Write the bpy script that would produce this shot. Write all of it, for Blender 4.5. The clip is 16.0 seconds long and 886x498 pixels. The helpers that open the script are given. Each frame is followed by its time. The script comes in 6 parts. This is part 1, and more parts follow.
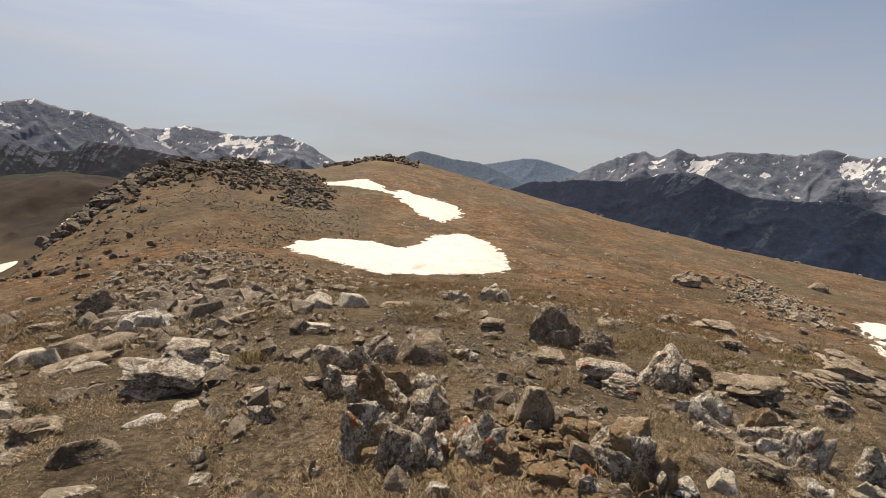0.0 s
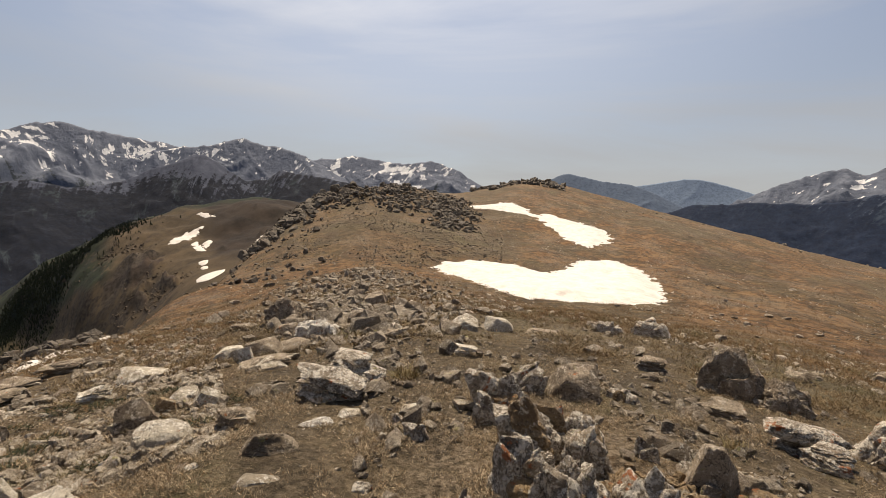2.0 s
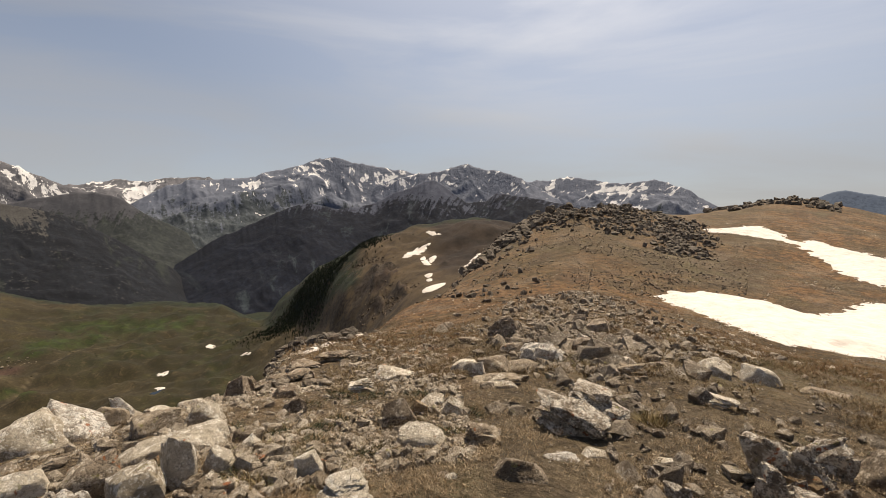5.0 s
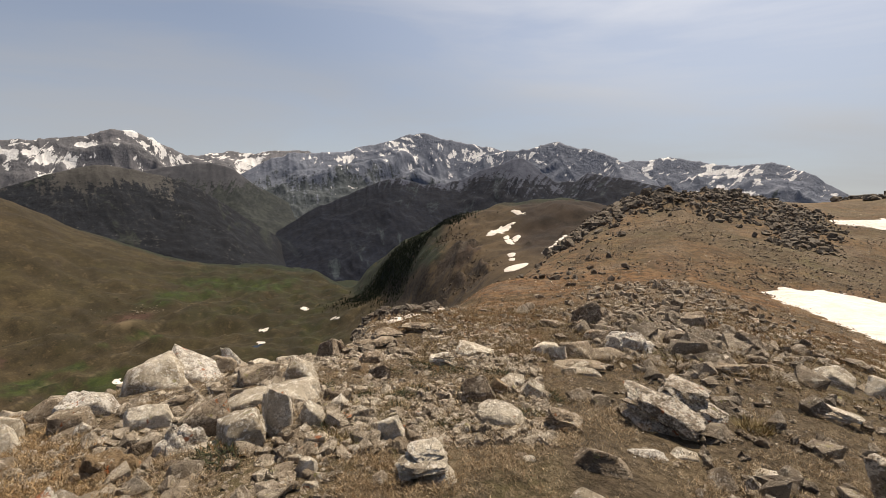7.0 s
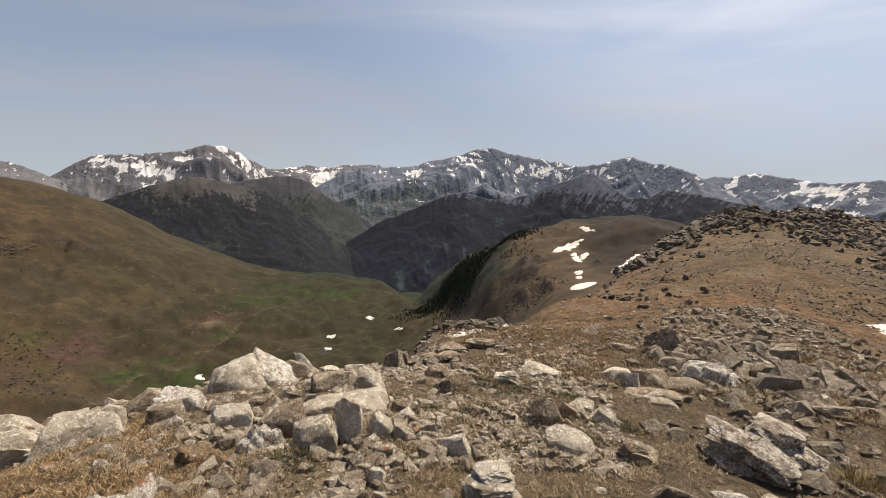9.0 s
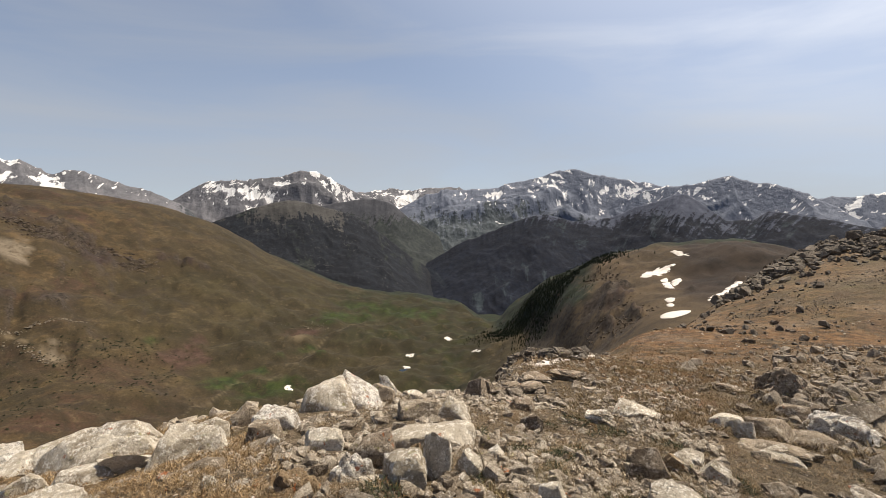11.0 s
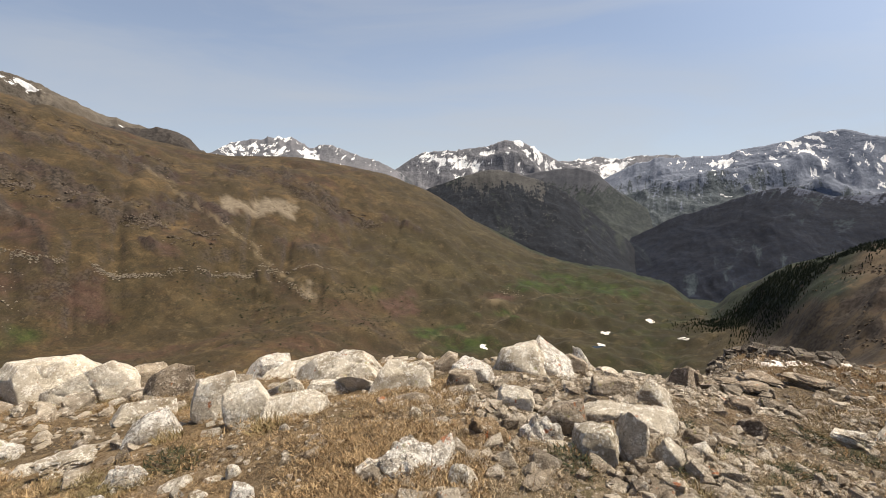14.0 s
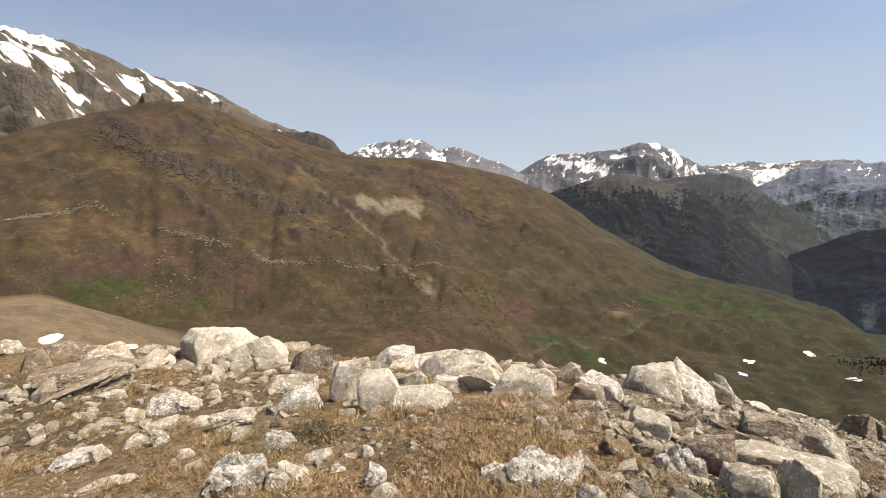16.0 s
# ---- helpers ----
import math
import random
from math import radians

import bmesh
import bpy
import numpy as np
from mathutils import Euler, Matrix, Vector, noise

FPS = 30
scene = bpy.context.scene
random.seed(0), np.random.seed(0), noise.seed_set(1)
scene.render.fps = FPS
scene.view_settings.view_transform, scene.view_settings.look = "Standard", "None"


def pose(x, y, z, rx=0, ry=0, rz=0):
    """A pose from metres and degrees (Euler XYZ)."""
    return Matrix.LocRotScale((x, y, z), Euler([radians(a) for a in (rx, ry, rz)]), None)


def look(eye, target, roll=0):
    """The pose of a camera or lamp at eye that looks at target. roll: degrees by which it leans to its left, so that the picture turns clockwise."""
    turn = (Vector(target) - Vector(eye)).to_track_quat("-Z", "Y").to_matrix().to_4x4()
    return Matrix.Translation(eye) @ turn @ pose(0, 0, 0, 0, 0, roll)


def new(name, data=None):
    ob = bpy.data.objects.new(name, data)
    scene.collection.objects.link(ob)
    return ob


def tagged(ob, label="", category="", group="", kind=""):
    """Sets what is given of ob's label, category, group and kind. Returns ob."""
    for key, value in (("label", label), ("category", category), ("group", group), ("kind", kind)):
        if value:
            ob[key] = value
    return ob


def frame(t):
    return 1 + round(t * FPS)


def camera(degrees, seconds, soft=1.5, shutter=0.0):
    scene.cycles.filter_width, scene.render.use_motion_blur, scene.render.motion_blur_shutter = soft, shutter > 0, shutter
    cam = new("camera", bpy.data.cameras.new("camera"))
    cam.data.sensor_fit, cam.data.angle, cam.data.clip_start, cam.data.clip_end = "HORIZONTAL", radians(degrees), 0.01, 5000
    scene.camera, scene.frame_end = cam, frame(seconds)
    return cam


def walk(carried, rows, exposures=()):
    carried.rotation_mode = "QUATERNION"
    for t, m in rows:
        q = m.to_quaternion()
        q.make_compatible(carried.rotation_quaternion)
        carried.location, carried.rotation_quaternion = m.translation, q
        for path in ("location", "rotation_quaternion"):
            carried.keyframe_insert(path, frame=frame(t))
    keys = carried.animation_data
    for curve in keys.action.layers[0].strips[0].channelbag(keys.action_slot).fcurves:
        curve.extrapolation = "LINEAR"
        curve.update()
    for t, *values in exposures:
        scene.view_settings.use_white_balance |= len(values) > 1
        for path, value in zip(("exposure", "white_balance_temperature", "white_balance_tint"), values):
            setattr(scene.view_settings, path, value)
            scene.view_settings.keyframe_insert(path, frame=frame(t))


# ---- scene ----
cam = camera(87.4, 16.0, soft=0.5)
PATH = [
    (0.0, -0.000, 0.000, 1.600, 77.00, -2.50, 0.00),
    (0.5, -0.010, 0.028, 1.612, 78.14, -1.80, 3.87),
    (1.0, -0.049, 0.063, 1.614, 78.46, -1.08, 8.40),
    (1.5, -0.098, 0.060, 1.610, 78.64, -0.76, 12.73),
    (2.0, -0.117, 0.044, 1.616, 79.32, -0.93, 17.49),
    (2.5, -0.124, 0.049, 1.620, 79.65, -1.22, 21.60),
    (3.0, -0.166, 0.057, 1.614, 79.84, -0.97, 25.85),
    (3.5, -0.258, 0.023, 1.625, 80.93, -0.54, 28.19),
    (4.0, -0.340, -0.027, 1.639, 80.60, 0.19, 31.72),
    (4.5, -0.416, -0.032, 1.647, 81.50, 0.84, 38.00),
    (7.0, -0.521, -0.038, 1.643, 79.09, -0.52, 53.83),
    (7.5, -0.529, -0.059, 1.650, 79.89, 0.22, 56.47),
    (8.0, -0.531, -0.080, 1.652, 80.29, -0.41, 58.51),
    (8.5, -0.518, -0.087, 1.660, 80.42, -0.79, 60.40),
    (11.0, -0.665, -0.169, 1.746, 83.31, -0.43, 71.75),
    (11.5, -0.662, -0.164, 1.741, 83.49, 0.02, 77.08),
    (12.0, -0.662, -0.162, 1.741, 83.15, 0.59, 82.09),
    (12.5, -0.661, -0.160, 1.732, 81.78, 0.40, 85.44),
    (13.0, -0.667, -0.168, 1.717, 81.13, 0.61, 90.05),
    (13.5, -0.677, -0.172, 1.711, 80.49, 0.91, 92.95),
    (14.0, -0.685, -0.188, 1.703, 79.46, -0.08, 96.08),
    (14.5, -0.678, -0.225, 1.703, 78.77, -0.64, 100.22),
    (15.0, -0.668, -0.258, 1.704, 78.44, -1.78, 104.12),
    (15.5, -0.663, -0.290, 1.705, 78.92, -1.41, 107.81),
    (16.0, -0.665, -0.311, 1.714, 79.64, -0.73, 111.09),
]
walk(cam, [(t, pose(*row)) for t, *row in PATH],
     [(0.0, 0.2, 7400, 12), (4.5, 0.15, 7600, 12), (8.5, 0.28, 7200, 12), (12.5, 0.46, 6950, 10), (16.0, 0.65, 6900, 10)])

# ---------------------------------------------------------------- light
SUN_AZ, SUN_EL = 20.0, 62.0          # degrees: to the left from straight ahead, and up


def sky_world():
    w = bpy.data.worlds.new("mountain_sky")
    scene.world = w
    w.use_nodes = True
    nt = w.node_tree
    nt.nodes.clear()
    N, Lk = nt.nodes.new, nt.links.new
    out, bg = N("ShaderNodeOutputWorld"), N("ShaderNodeBackground")
    sky = N("ShaderNodeTexSky")
    sky.sky_type, sky.sun_disc = "NISHITA", False
    sky.sun_elevation, sky.sun_rotation = radians(SUN_EL), radians(-SUN_AZ)
    sky.altitude, sky.air_density, sky.dust_density, sky.ozone_density = 2300, 1.0, 3.2, 1.0
    tc, lift = N("ShaderNodeTexCoord"), N("ShaderNodeVectorMath")
    lift.operation = "ADD"
    lift.inputs[1].default_value = (0, 0, 0.10)       # the haze line lies below eye level
    Lk(tc.outputs["Generated"], lift.inputs[0])
    nrm = N("ShaderNodeVectorMath")
    nrm.operation = "NORMALIZE"
    Lk(lift.outputs[0], nrm.inputs[0])
    Lk(nrm.outputs[0], sky.inputs[0])
    # thin high cloud: long streaks that lie almost level
    mp = N("ShaderNodeMapping")
    mp.inputs["Rotation"].default_value = (radians(7), radians(5), 0)
    mp.inputs["Scale"].default_value = (1.0, 1.3, 7.5)
    Lk(nrm.outputs[0], mp.inputs[0])
    cl = N("ShaderNodeTexNoise")
    cl.inputs["Scale"].default_value, cl.inputs["Detail"].default_value = 1.1, 7.0
    cl.inputs["Roughness"].default_value, cl.inputs["Distortion"].default_value = 0.55, 0.6
    Lk(mp.outputs[0], cl.inputs["Vector"])
    ramp = N("ShaderNodeMapRange")
    ramp.inputs["From Min"].default_value, ramp.inputs["From Max"].default_value = 0.44, 0.74
    ramp.inputs["To Min"].default_value, ramp.inputs["To Max"].default_value = 0.28, 0.58
    Lk(cl.outputs["Fac"], ramp.inputs["Value"])
    # the haze thins towards the zenith
    sep, thin, veil = N("ShaderNodeSeparateXYZ"), N("ShaderNodeMapRange"), N("ShaderNodeMath")
    Lk(nrm.outputs[0], sep.inputs[0])
    Lk(sep.outputs[2], thin.inputs["Value"])
    for key, x in (("From Min", .55), ("From Max", .8), ("To Min", 1.0), ("To Max", .0)):
        thin.inputs[key].default_value = x
    veil.operation = "MULTIPLY"
    Lk(ramp.outputs[0], veil.inputs[0])
    Lk(thin.outputs[0], veil.inputs[1])
    # and thickens down at the horizon
    rim, both = N("ShaderNodeMapRange"), N("ShaderNodeMath")
    Lk(sep.outputs[2], rim.inputs["Value"])
    for key, x in (("From Min", .08), ("From Max", .34), ("To Min", .40), ("To Max", 0.0)):
        rim.inputs[key].default_value = x
    both.operation, both.use_clamp = "ADD", True
    Lk(veil.outputs[0], both.inputs[0])
    Lk(rim.outputs[0], both.inputs[1])
    mix = N("ShaderNodeMix")
    mix.data_type = "RGBA"
    Lk(both.outputs[0], mix.inputs["Factor"])
    Lk(sky.outputs[0], mix.inputs["A"])
    # the veil glows round the sun
    glow, near, aura = N("ShaderNodeVectorMath"), N("ShaderNodeMapRange"), N("ShaderNodeMix")
    glow.operation = "DOT_PRODUCT"
    glow.inputs[1].default_value = (-math.sin(radians(SUN_AZ)) * math.cos(radians(SUN_EL)), math.cos(radians(SUN_AZ)) * math.cos(radians(SUN_EL)), math.sin(radians(SUN_EL)))
    Lk(tc.outputs["Generated"], glow.inputs[0])
    Lk(glow.outputs["Value"], near.inputs["Value"])
    near.interpolation_type = "SMOOTHSTEP"
    near.inputs["From Min"].default_value, near.inputs["From Max"].default_value = .45, 1.0
    aura.data_type = "RGBA"
    aura.inputs["A"].default_value, aura.inputs["B"].default_value = (3.36, 3.62, 4.02, 1), (15.0, 15.6, 16.6, 1)
    Lk(near.outputs[0], aura.inputs["Factor"])
    Lk(aura.outputs["Result"], mix.inputs["B"])
    Lk(mix.outputs["Result"], bg.inputs["Color"])
    bg.inputs["Strength"].default_value = 0.107
    Lk(bg.outputs[0], out.inputs[0])


sky_world()
sun = new("sun", bpy.data.lights.new("sun", "SUN"))
sun.data.energy, sun.data.angle, sun.data.color = 5.0, radians(0.55), (1.0, 0.93, 0.82)
a, e = radians(SUN_AZ), radians(SUN_EL)
sun.matrix_world = look((-math.sin(a) * math.cos(e) * 900, math.cos(a) * math.cos(e) * 900, math.sin(e) * 900), (0, 0, 0))

# ---------------------------------------------------------------- shape of the land
EYE = 1.6


def lattice(ix, iy, seed):
    h = (ix.astype(np.int64) * 374761393 + iy.astype(np.int64) * 668265263 + seed * 974711) & 0x7FFFFFFF
    h = ((h ^ (h >> 13)) * 1274126177) & 0x7FFFFFFF
    h = ((h ^ (h >> 16)) * 1103515245 + 12345) & 0x7FFFFFFF
    return ((h >> 8) & 0xFFFF) / 65535.0


def vnoise(x, y, seed=0):
    """Smooth noise between -1 and 1 with a wavelength of about 2 units."""
    ix, iy = np.floor(x), np.floor(y)
    fx, fy = x - ix, y - iy
    fx, fy = fx * fx * fx * (fx * (fx * 6 - 15) + 10), fy * fy * fy * (fy * (fy * 6 - 15) + 10)
    a, b = lattice(ix, iy, seed), lattice(ix + 1, iy, seed)
    c, d = lattice(ix, iy + 1, seed), lattice(ix + 1, iy + 1, seed)
    return 2 * ((a * (1 - fx) + b * fx) * (1 - fy) + (c * (1 - fx) + d * fx) * fy) - 1


def fbm(x, y, octaves=4, seed=0, gain=0.5):
    s, amp = 0.0, 1.0
    for k in range(octaves):
        s = s + amp * vnoise(x * 2**k * 1.03 + 17.3 * k, y * 2**k - 9.1 * k, seed + k)
        amp *= gain
    return s


def ridged(x, y, octaves=5, seed=0, gain=0.5):
    s, amp, w = 0.0, 1.0, 1.0
    for k in range(octaves):
        n = (1 - np.abs(vnoise(x * 2**k + 7.7 * k, y * 2**k + 3.1 * k, seed + k))) ** 2
        s = s + amp * n * w
        w = np.clip(n * 1.6, 0, 1)
        amp *= gain
    return s


def smooth(a, b, v):
    t = np.clip((v - a) / (b - a), 0, 1)
    return t * t * (3 - 2 * t)


def slopes(xs, ys):
    """Slopes of a curve that never overshoots its knots (along the first axis)."""
    h = xs[1:] - xs[:-1]
    dl = (ys[1:] - ys[:-1]) / h
    m = np.zeros_like(ys)
    same = dl[1:] * dl[:-1] > 0
    w1, w2 = 2 * h[1:] + h[:-1], h[1:] + 2 * h[:-1]
    with np.errstate(divide="ignore", invalid="ignore"):
        hm = (w1 + w2) / (w1 / dl[:-1] + w2 / dl[1:])
    m[1:-1] = np.where(same, hm, 0)
    m[0], m[-1] = dl[0], dl[-1]
    return m


def hermite(t, h, y0, y1, m0, m1):
    return (2 * t**3 - 3 * t**2 + 1) * y0 + (t**3 - 2 * t**2 + t) * h * m0 + (3 * t**2 - 2 * t**3) * y1 + (t**3 - t**2) * h * m1


def curve(*pairs):
    """A smooth line over the bearing (degrees to the left of straight ahead); behind the walker it closes on itself."""
    xs, ys = np.array([p[0] for p in pairs], float), np.array([p[1] for p in pairs], float)
    m = slopes(xs, ys) if len(xs) > 2 else np.zeros(len(xs))

    def inside(a):
        a = np.clip(a, xs[0], xs[-1])
        i = np.clip(np.searchsorted(xs, a, side="right") - 1, 0, len(xs) - 2)
        h = xs[i + 1] - xs[i]
        return hermite((a - xs[i]) / h, h, ys[i], ys[i + 1], m[i], m[i + 1])

    def line(a):
        a = np.asarray(a, float)
        w = smooth(172, 280, a)
        return inside(a) * (1 - w) + ys[0] * w
    return line


# knots of the profile that leaves the walker at each bearing: radius and height (z), or radius and angle (el)
NEAR = (
    (3.5, curve((-45, -.50), (0, -.52), (23, -.55), (40, -.45), (85, -.35), (101, -.28), (130, -.42), (156, -.5))),
    (6.0, curve((-45, -1.1), (0, -1.05), (20, -.98), (40, -1.1), (60, -1.1), (85, -.9), (105, -1.0), (134, -1.05), (156, -.95))),
    (10.5, curve((-45, -2.3), (4, -2.12), (25, -1.95), (45, -2.2), (60, -2.5), (75, -2.75), (110, -2.75), (127, -2.5), (137, -2.15), (145, -1.75), (156, -1.35))),
    (19.0, curve((-45, -4.5), (4, -4.4), (18, -4.0), (27, -3.6), (38, -4.3), (50, -4.5), (56, -4.5), (61, -4.6), (64, -4.9), (67, -6.6), (72, -8.2), (90, -10), (130, -10), (156, -7))),
    (26.0, curve((-45, -6.2), (-17, -6.2), (4, -6.3), (17, -5.6), (27, -4.5), (35, -5.4), (42, -6.0), (50, -6.6), (56, -7.2), (61, -8), (64, -9.5), (68, -12), (80, -17), (130, -17), (156, -12))),
    (43.0, curve((-45, -10.2), (-17, -8.7), (-3, -8.4), (12, -8.2), (27, -7.6), (35, -8.3), (42, -8.8), (47, -9.5), (55, -15), (64, -23), (80, -36), (130, -36), (156, -24))),
    (68.0, curve((-45, -14.2), (-30, -12.6), (-17, -11.2), (-5, -9.0), (6, -8.3), (14, -7.6), (20, -6.6), (27, -5.6), (33, -7.2), (38, -9.8), (42, -13), (48, -24), (56, -42), (66, -60), (80, -75), (130, -75), (156, -40))),
    (88.0, curve((-45, -16.2), (-30, -14.5), (-17, -11.8), (-4, -8.7), (6, -7.4), (13, -6.6), (18, -4.9), (22, -3.6), (27, -3.3), (31, -4.4), (35, -7.6), (39, -13), (45, -25), (56, -55), (66, -75), (80, -95), (130, -95), (156, -45))),
)
SKY_R = curve((-45, 125), (-15, 150), (5, 165), (16, 150), (25, 125), (40, 115), (156, 130))
SKY_EL = curve((-45, -10.4), (-38, -10.2), (-33, -9.7), (-28, -8.9), (-22, -8.2), (-15, -6.8), (-8, -5.2), (-1, -3.5), (4, -2.4), (7.3, -2.0), (12, -3.1), (16, -3.9), (22, -4.9), (28, -6), (34, -9), (39, -13), (45, -19), (56, -28), (70, -38), (130, -38), (141, -25), (147, -18.6), (156, -16))
SHOULDER_R = curve((-45, 330), (40, 240), (60, 250), (130, 240), (156, 260))
SHOULDER_EL = curve((-45, -24), (20, -22), (35, -14), (45, -16.5), (52, -19), (60, -26), (75, -31), (130, -31), (140.6, -19.1), (145.2, -16.6), (149.7, -14.2), (153.4, -12.3), (160, -12))
FLOOR_R = curve((-45, 900), (20, 700), (33, 360), (45, 350), (52, 400), (60, 500), (70, 560), (90, 600), (110, 640), (130, 640), (156, 620))
FLOOR_EL = curve((-45, -24), (20, -22), (33, -12), (45, -13.8), (52, -17.2), (60, -21), (70, -23), (90, -22.5), (100, -21), (111, -18.5), (122, -17.8), (140, -17.5), (156, -16))
BENCH_R = curve((-45, 1400), (20, 1000), (33, 480), (45, 480), (55, 540), (62, 680), (70, 800), (90, 830), (110, 850), (140, 860), (156, 820))
BENCH_EL = curve((-45, -20), (20, -20), (33, -8), (45, -9.5), (55, -12.2), (62, -17.4), (70, -17.6), (80, -16.8), (92, -15.5), (104, -13.5), (115, -10), (130, -7), (141, -6), (156, -7))
CREST_R = curve((-45, 1800), (20, 1400), (33, 620), (45, 620), (55, 660), (62, 800), (68, 980), (76, 1080), (85, 1220), (95, 1450), (110, 1560), (130, 1450), (141, 1350), (156, 1300))
CREST_EL = curve((-45, -18), (20, -18), (33, -5.9), (36, -5.2), (39, -5.0), (43.7, -5.8), (49.1, -6.7), (53.3, -8.0), (56.5, -10), (59.7, -11.9), (62.5, -14.2), (65.6, -15.8), (70, -14.1), (73, -13.6), (78, -12.7), (83.6, -11.5), (87, -10.0), (89.8, -8.5), (92.8, -6.8), (95, -5.2), (97.5, -3.6), (103, -1.5), (110, .1), (115.5, .7), (121, .8), (126, 1.7), (131, 3.3), (136.6, 5.1), (141, 5.8), (146.5, 4.5), (151, 2.9), (156, 1.0))
DEEP_R = curve((-45, 2300), (40, 1750), (66, 1850), (80, 2000), (100, 2200), (156, 2200))
DEEP_Z = curve((-45, -760), (40, -480), (66, -520), (80, -470), (95, -330), (110, -160), (156, -60))
OUTER_Z = -640.0


def ground_z(x, y):
    """Height of the land, without its small relief."""
    x, y = np.asarray(x, float), np.asarray(y, float)
    r = np.hypot(x, y)
    az = (np.degrees(np.arctan2(-x, y)) + 75) % 360 - 75
    up = lambda rr, el: EYE + rr * np.tan(np.radians(el))
    R, Z = [np.zeros_like(r)], [np.zeros_like(r)]
    for rr, zz in NEAR:
        R.append(np.full_like(r, rr)), Z.append(zz(az))
    for rr, el in ((SKY_R, SKY_EL), (SHOULDER_R, SHOULDER_EL), (FLOOR_R, FLOOR_EL), (BENCH_R, BENCH_EL), (CREST_R, CREST_EL)):
        R.append(rr(az)), Z.append(up(rr(az), el(az)))
    R.append(DEEP_R(az)), Z.append(DEEP_Z(az))
    R.append(np.full_like(r, 4950.0)), Z.append(np.full_like(r, OUTER_Z))
    R, Z = np.array(R), np.array(Z)
    M = slopes(R, Z)
    z = np.full_like(r, OUTER_Z)
    for i in range(len(R) - 1):
        on = (r >= R[i]) & (r < R[i + 1])
        if on.any():
            h = R[i + 1][on] - R[i][on]
            z[on] = hermite((r[on] - R[i][on]) / h, h, Z[i][on], Z[i + 1][on], M[i][on], M[i + 1][on])
    return z


def ground_relief(x, y):
    """Hummocks close by, gullies and terraces on the far slopes."""
    r = np.hypot(x, y)
    az = (np.degrees(np.arctan2(-x, y)) + 75) % 360 - 75
    z = 0.05 * fbm(x / 1.1, y / 1.1, 4, 3) * smooth(1.5, 4, r) * (1 - smooth(60, 200, r))
    z = z + 0.16 * fbm(x / 6, y / 6, 3, 11) * smooth(6, 20, r) * (1 - smooth(150, 400, r))
    z = z + .07 * fbm(x / 2.2, y / 2.2, 3, 13) * smooth(14, 24, r) * (1 - smooth(70, 110, r)) + .35 * fbm(x / 17, y / 17, 3, 15) * smooth(35, 60, r) * (1 - smooth(120, 160, r))
    rib = np.exp(-((az - 27) / 9) ** 2) * smooth(62, 80, r) * (1 - smooth(92, 110, r))
    z = z + rib * 1.1 * (ridged(x / 5, y / 5, 4, 5) - .7)
    hill = smooth(300, 560, r)
    far = smooth(900, 1600, r)
    z = z + hill * (1 - .6 * far) * (7 * fbm(x / 120, y / 120, 5, 21) + 2.8 * fbm(x / 34, y / 34, 5, 33, .55) + 2.2 * smooth(104, 94, az) * smooth(62, 68, az) * fbm(x / 21, y / 21, 3, 35) * 1.6)
    for a0, r0, w0, h0 in ((89.6, 772, 24, 9), (94.5, 735, 34, 9), (83.5, 800, 26, 7), (86.5, 700, 30, 7), (79, 760, 24, 6)):
        dx, dy = x + np.sin(np.radians(a0)) * r0, y - np.cos(np.radians(a0)) * r0
        z = z + h0 * np.exp(-(dx**2 + dy**2) / w0**2)
    # gullies that run down the big hillside
    side = smooth(92, 106, az) * smooth(620, 820, r) * (1 - smooth(1350, 1500, r))
    z = z - side * 8.5 * (ridged(np.radians(az) * 14.0 + .0016 * r, r / 500, 4, 41) - .8)
    # broken rock terraces along the contours
    step = fbm(x / 70, y / 70, 3, 52)
    z = z + side * 5.0 * np.sign(np.sin(z / 16 + step)) * smooth(.1, .6, step)
    return z


def height(x, y):
    x, y = np.asarray(x, float), np.asarray(y, float)
    return ground_z(x, y) + ground_relief(x, y)


def sheet(name, px, py, pz, material, attributes=()):
    """A mesh of a grid of points (rows, columns)."""
    rows, cols = px.shape
    me = bpy.data.meshes.new(name)
    me.vertices.add(rows * cols)
    me.vertices.foreach_set("co", np.stack([px, py, pz], -1).astype(np.float32).ravel())
    i = np.arange(rows * cols).reshape(rows, cols)
    q = np.stack([i[:-1, :-1], i[:-1, 1:], i[1:, 1:], i[1:, :-1]], -1).reshape(-1, 4)
    me.loops.add(q.size)
    me.loops.foreach_set("vertex_index", q.ravel().astype(np.int32))
    me.polygons.add(len(q))
    me.polygons.foreach_set("loop_start", np.arange(0, q.size, 4, dtype=np.int32))
    me.update(calc_edges=True)
    me.polygons.foreach_set("use_smooth", np.ones(len(q), bool))
    for key, values in attributes:
        at = me.attributes.new(key, "FLOAT", "POINT")
        at.data.foreach_set("value", values.astype(np.float32).ravel())
    me.materials.append(material)
    return new(name, me)

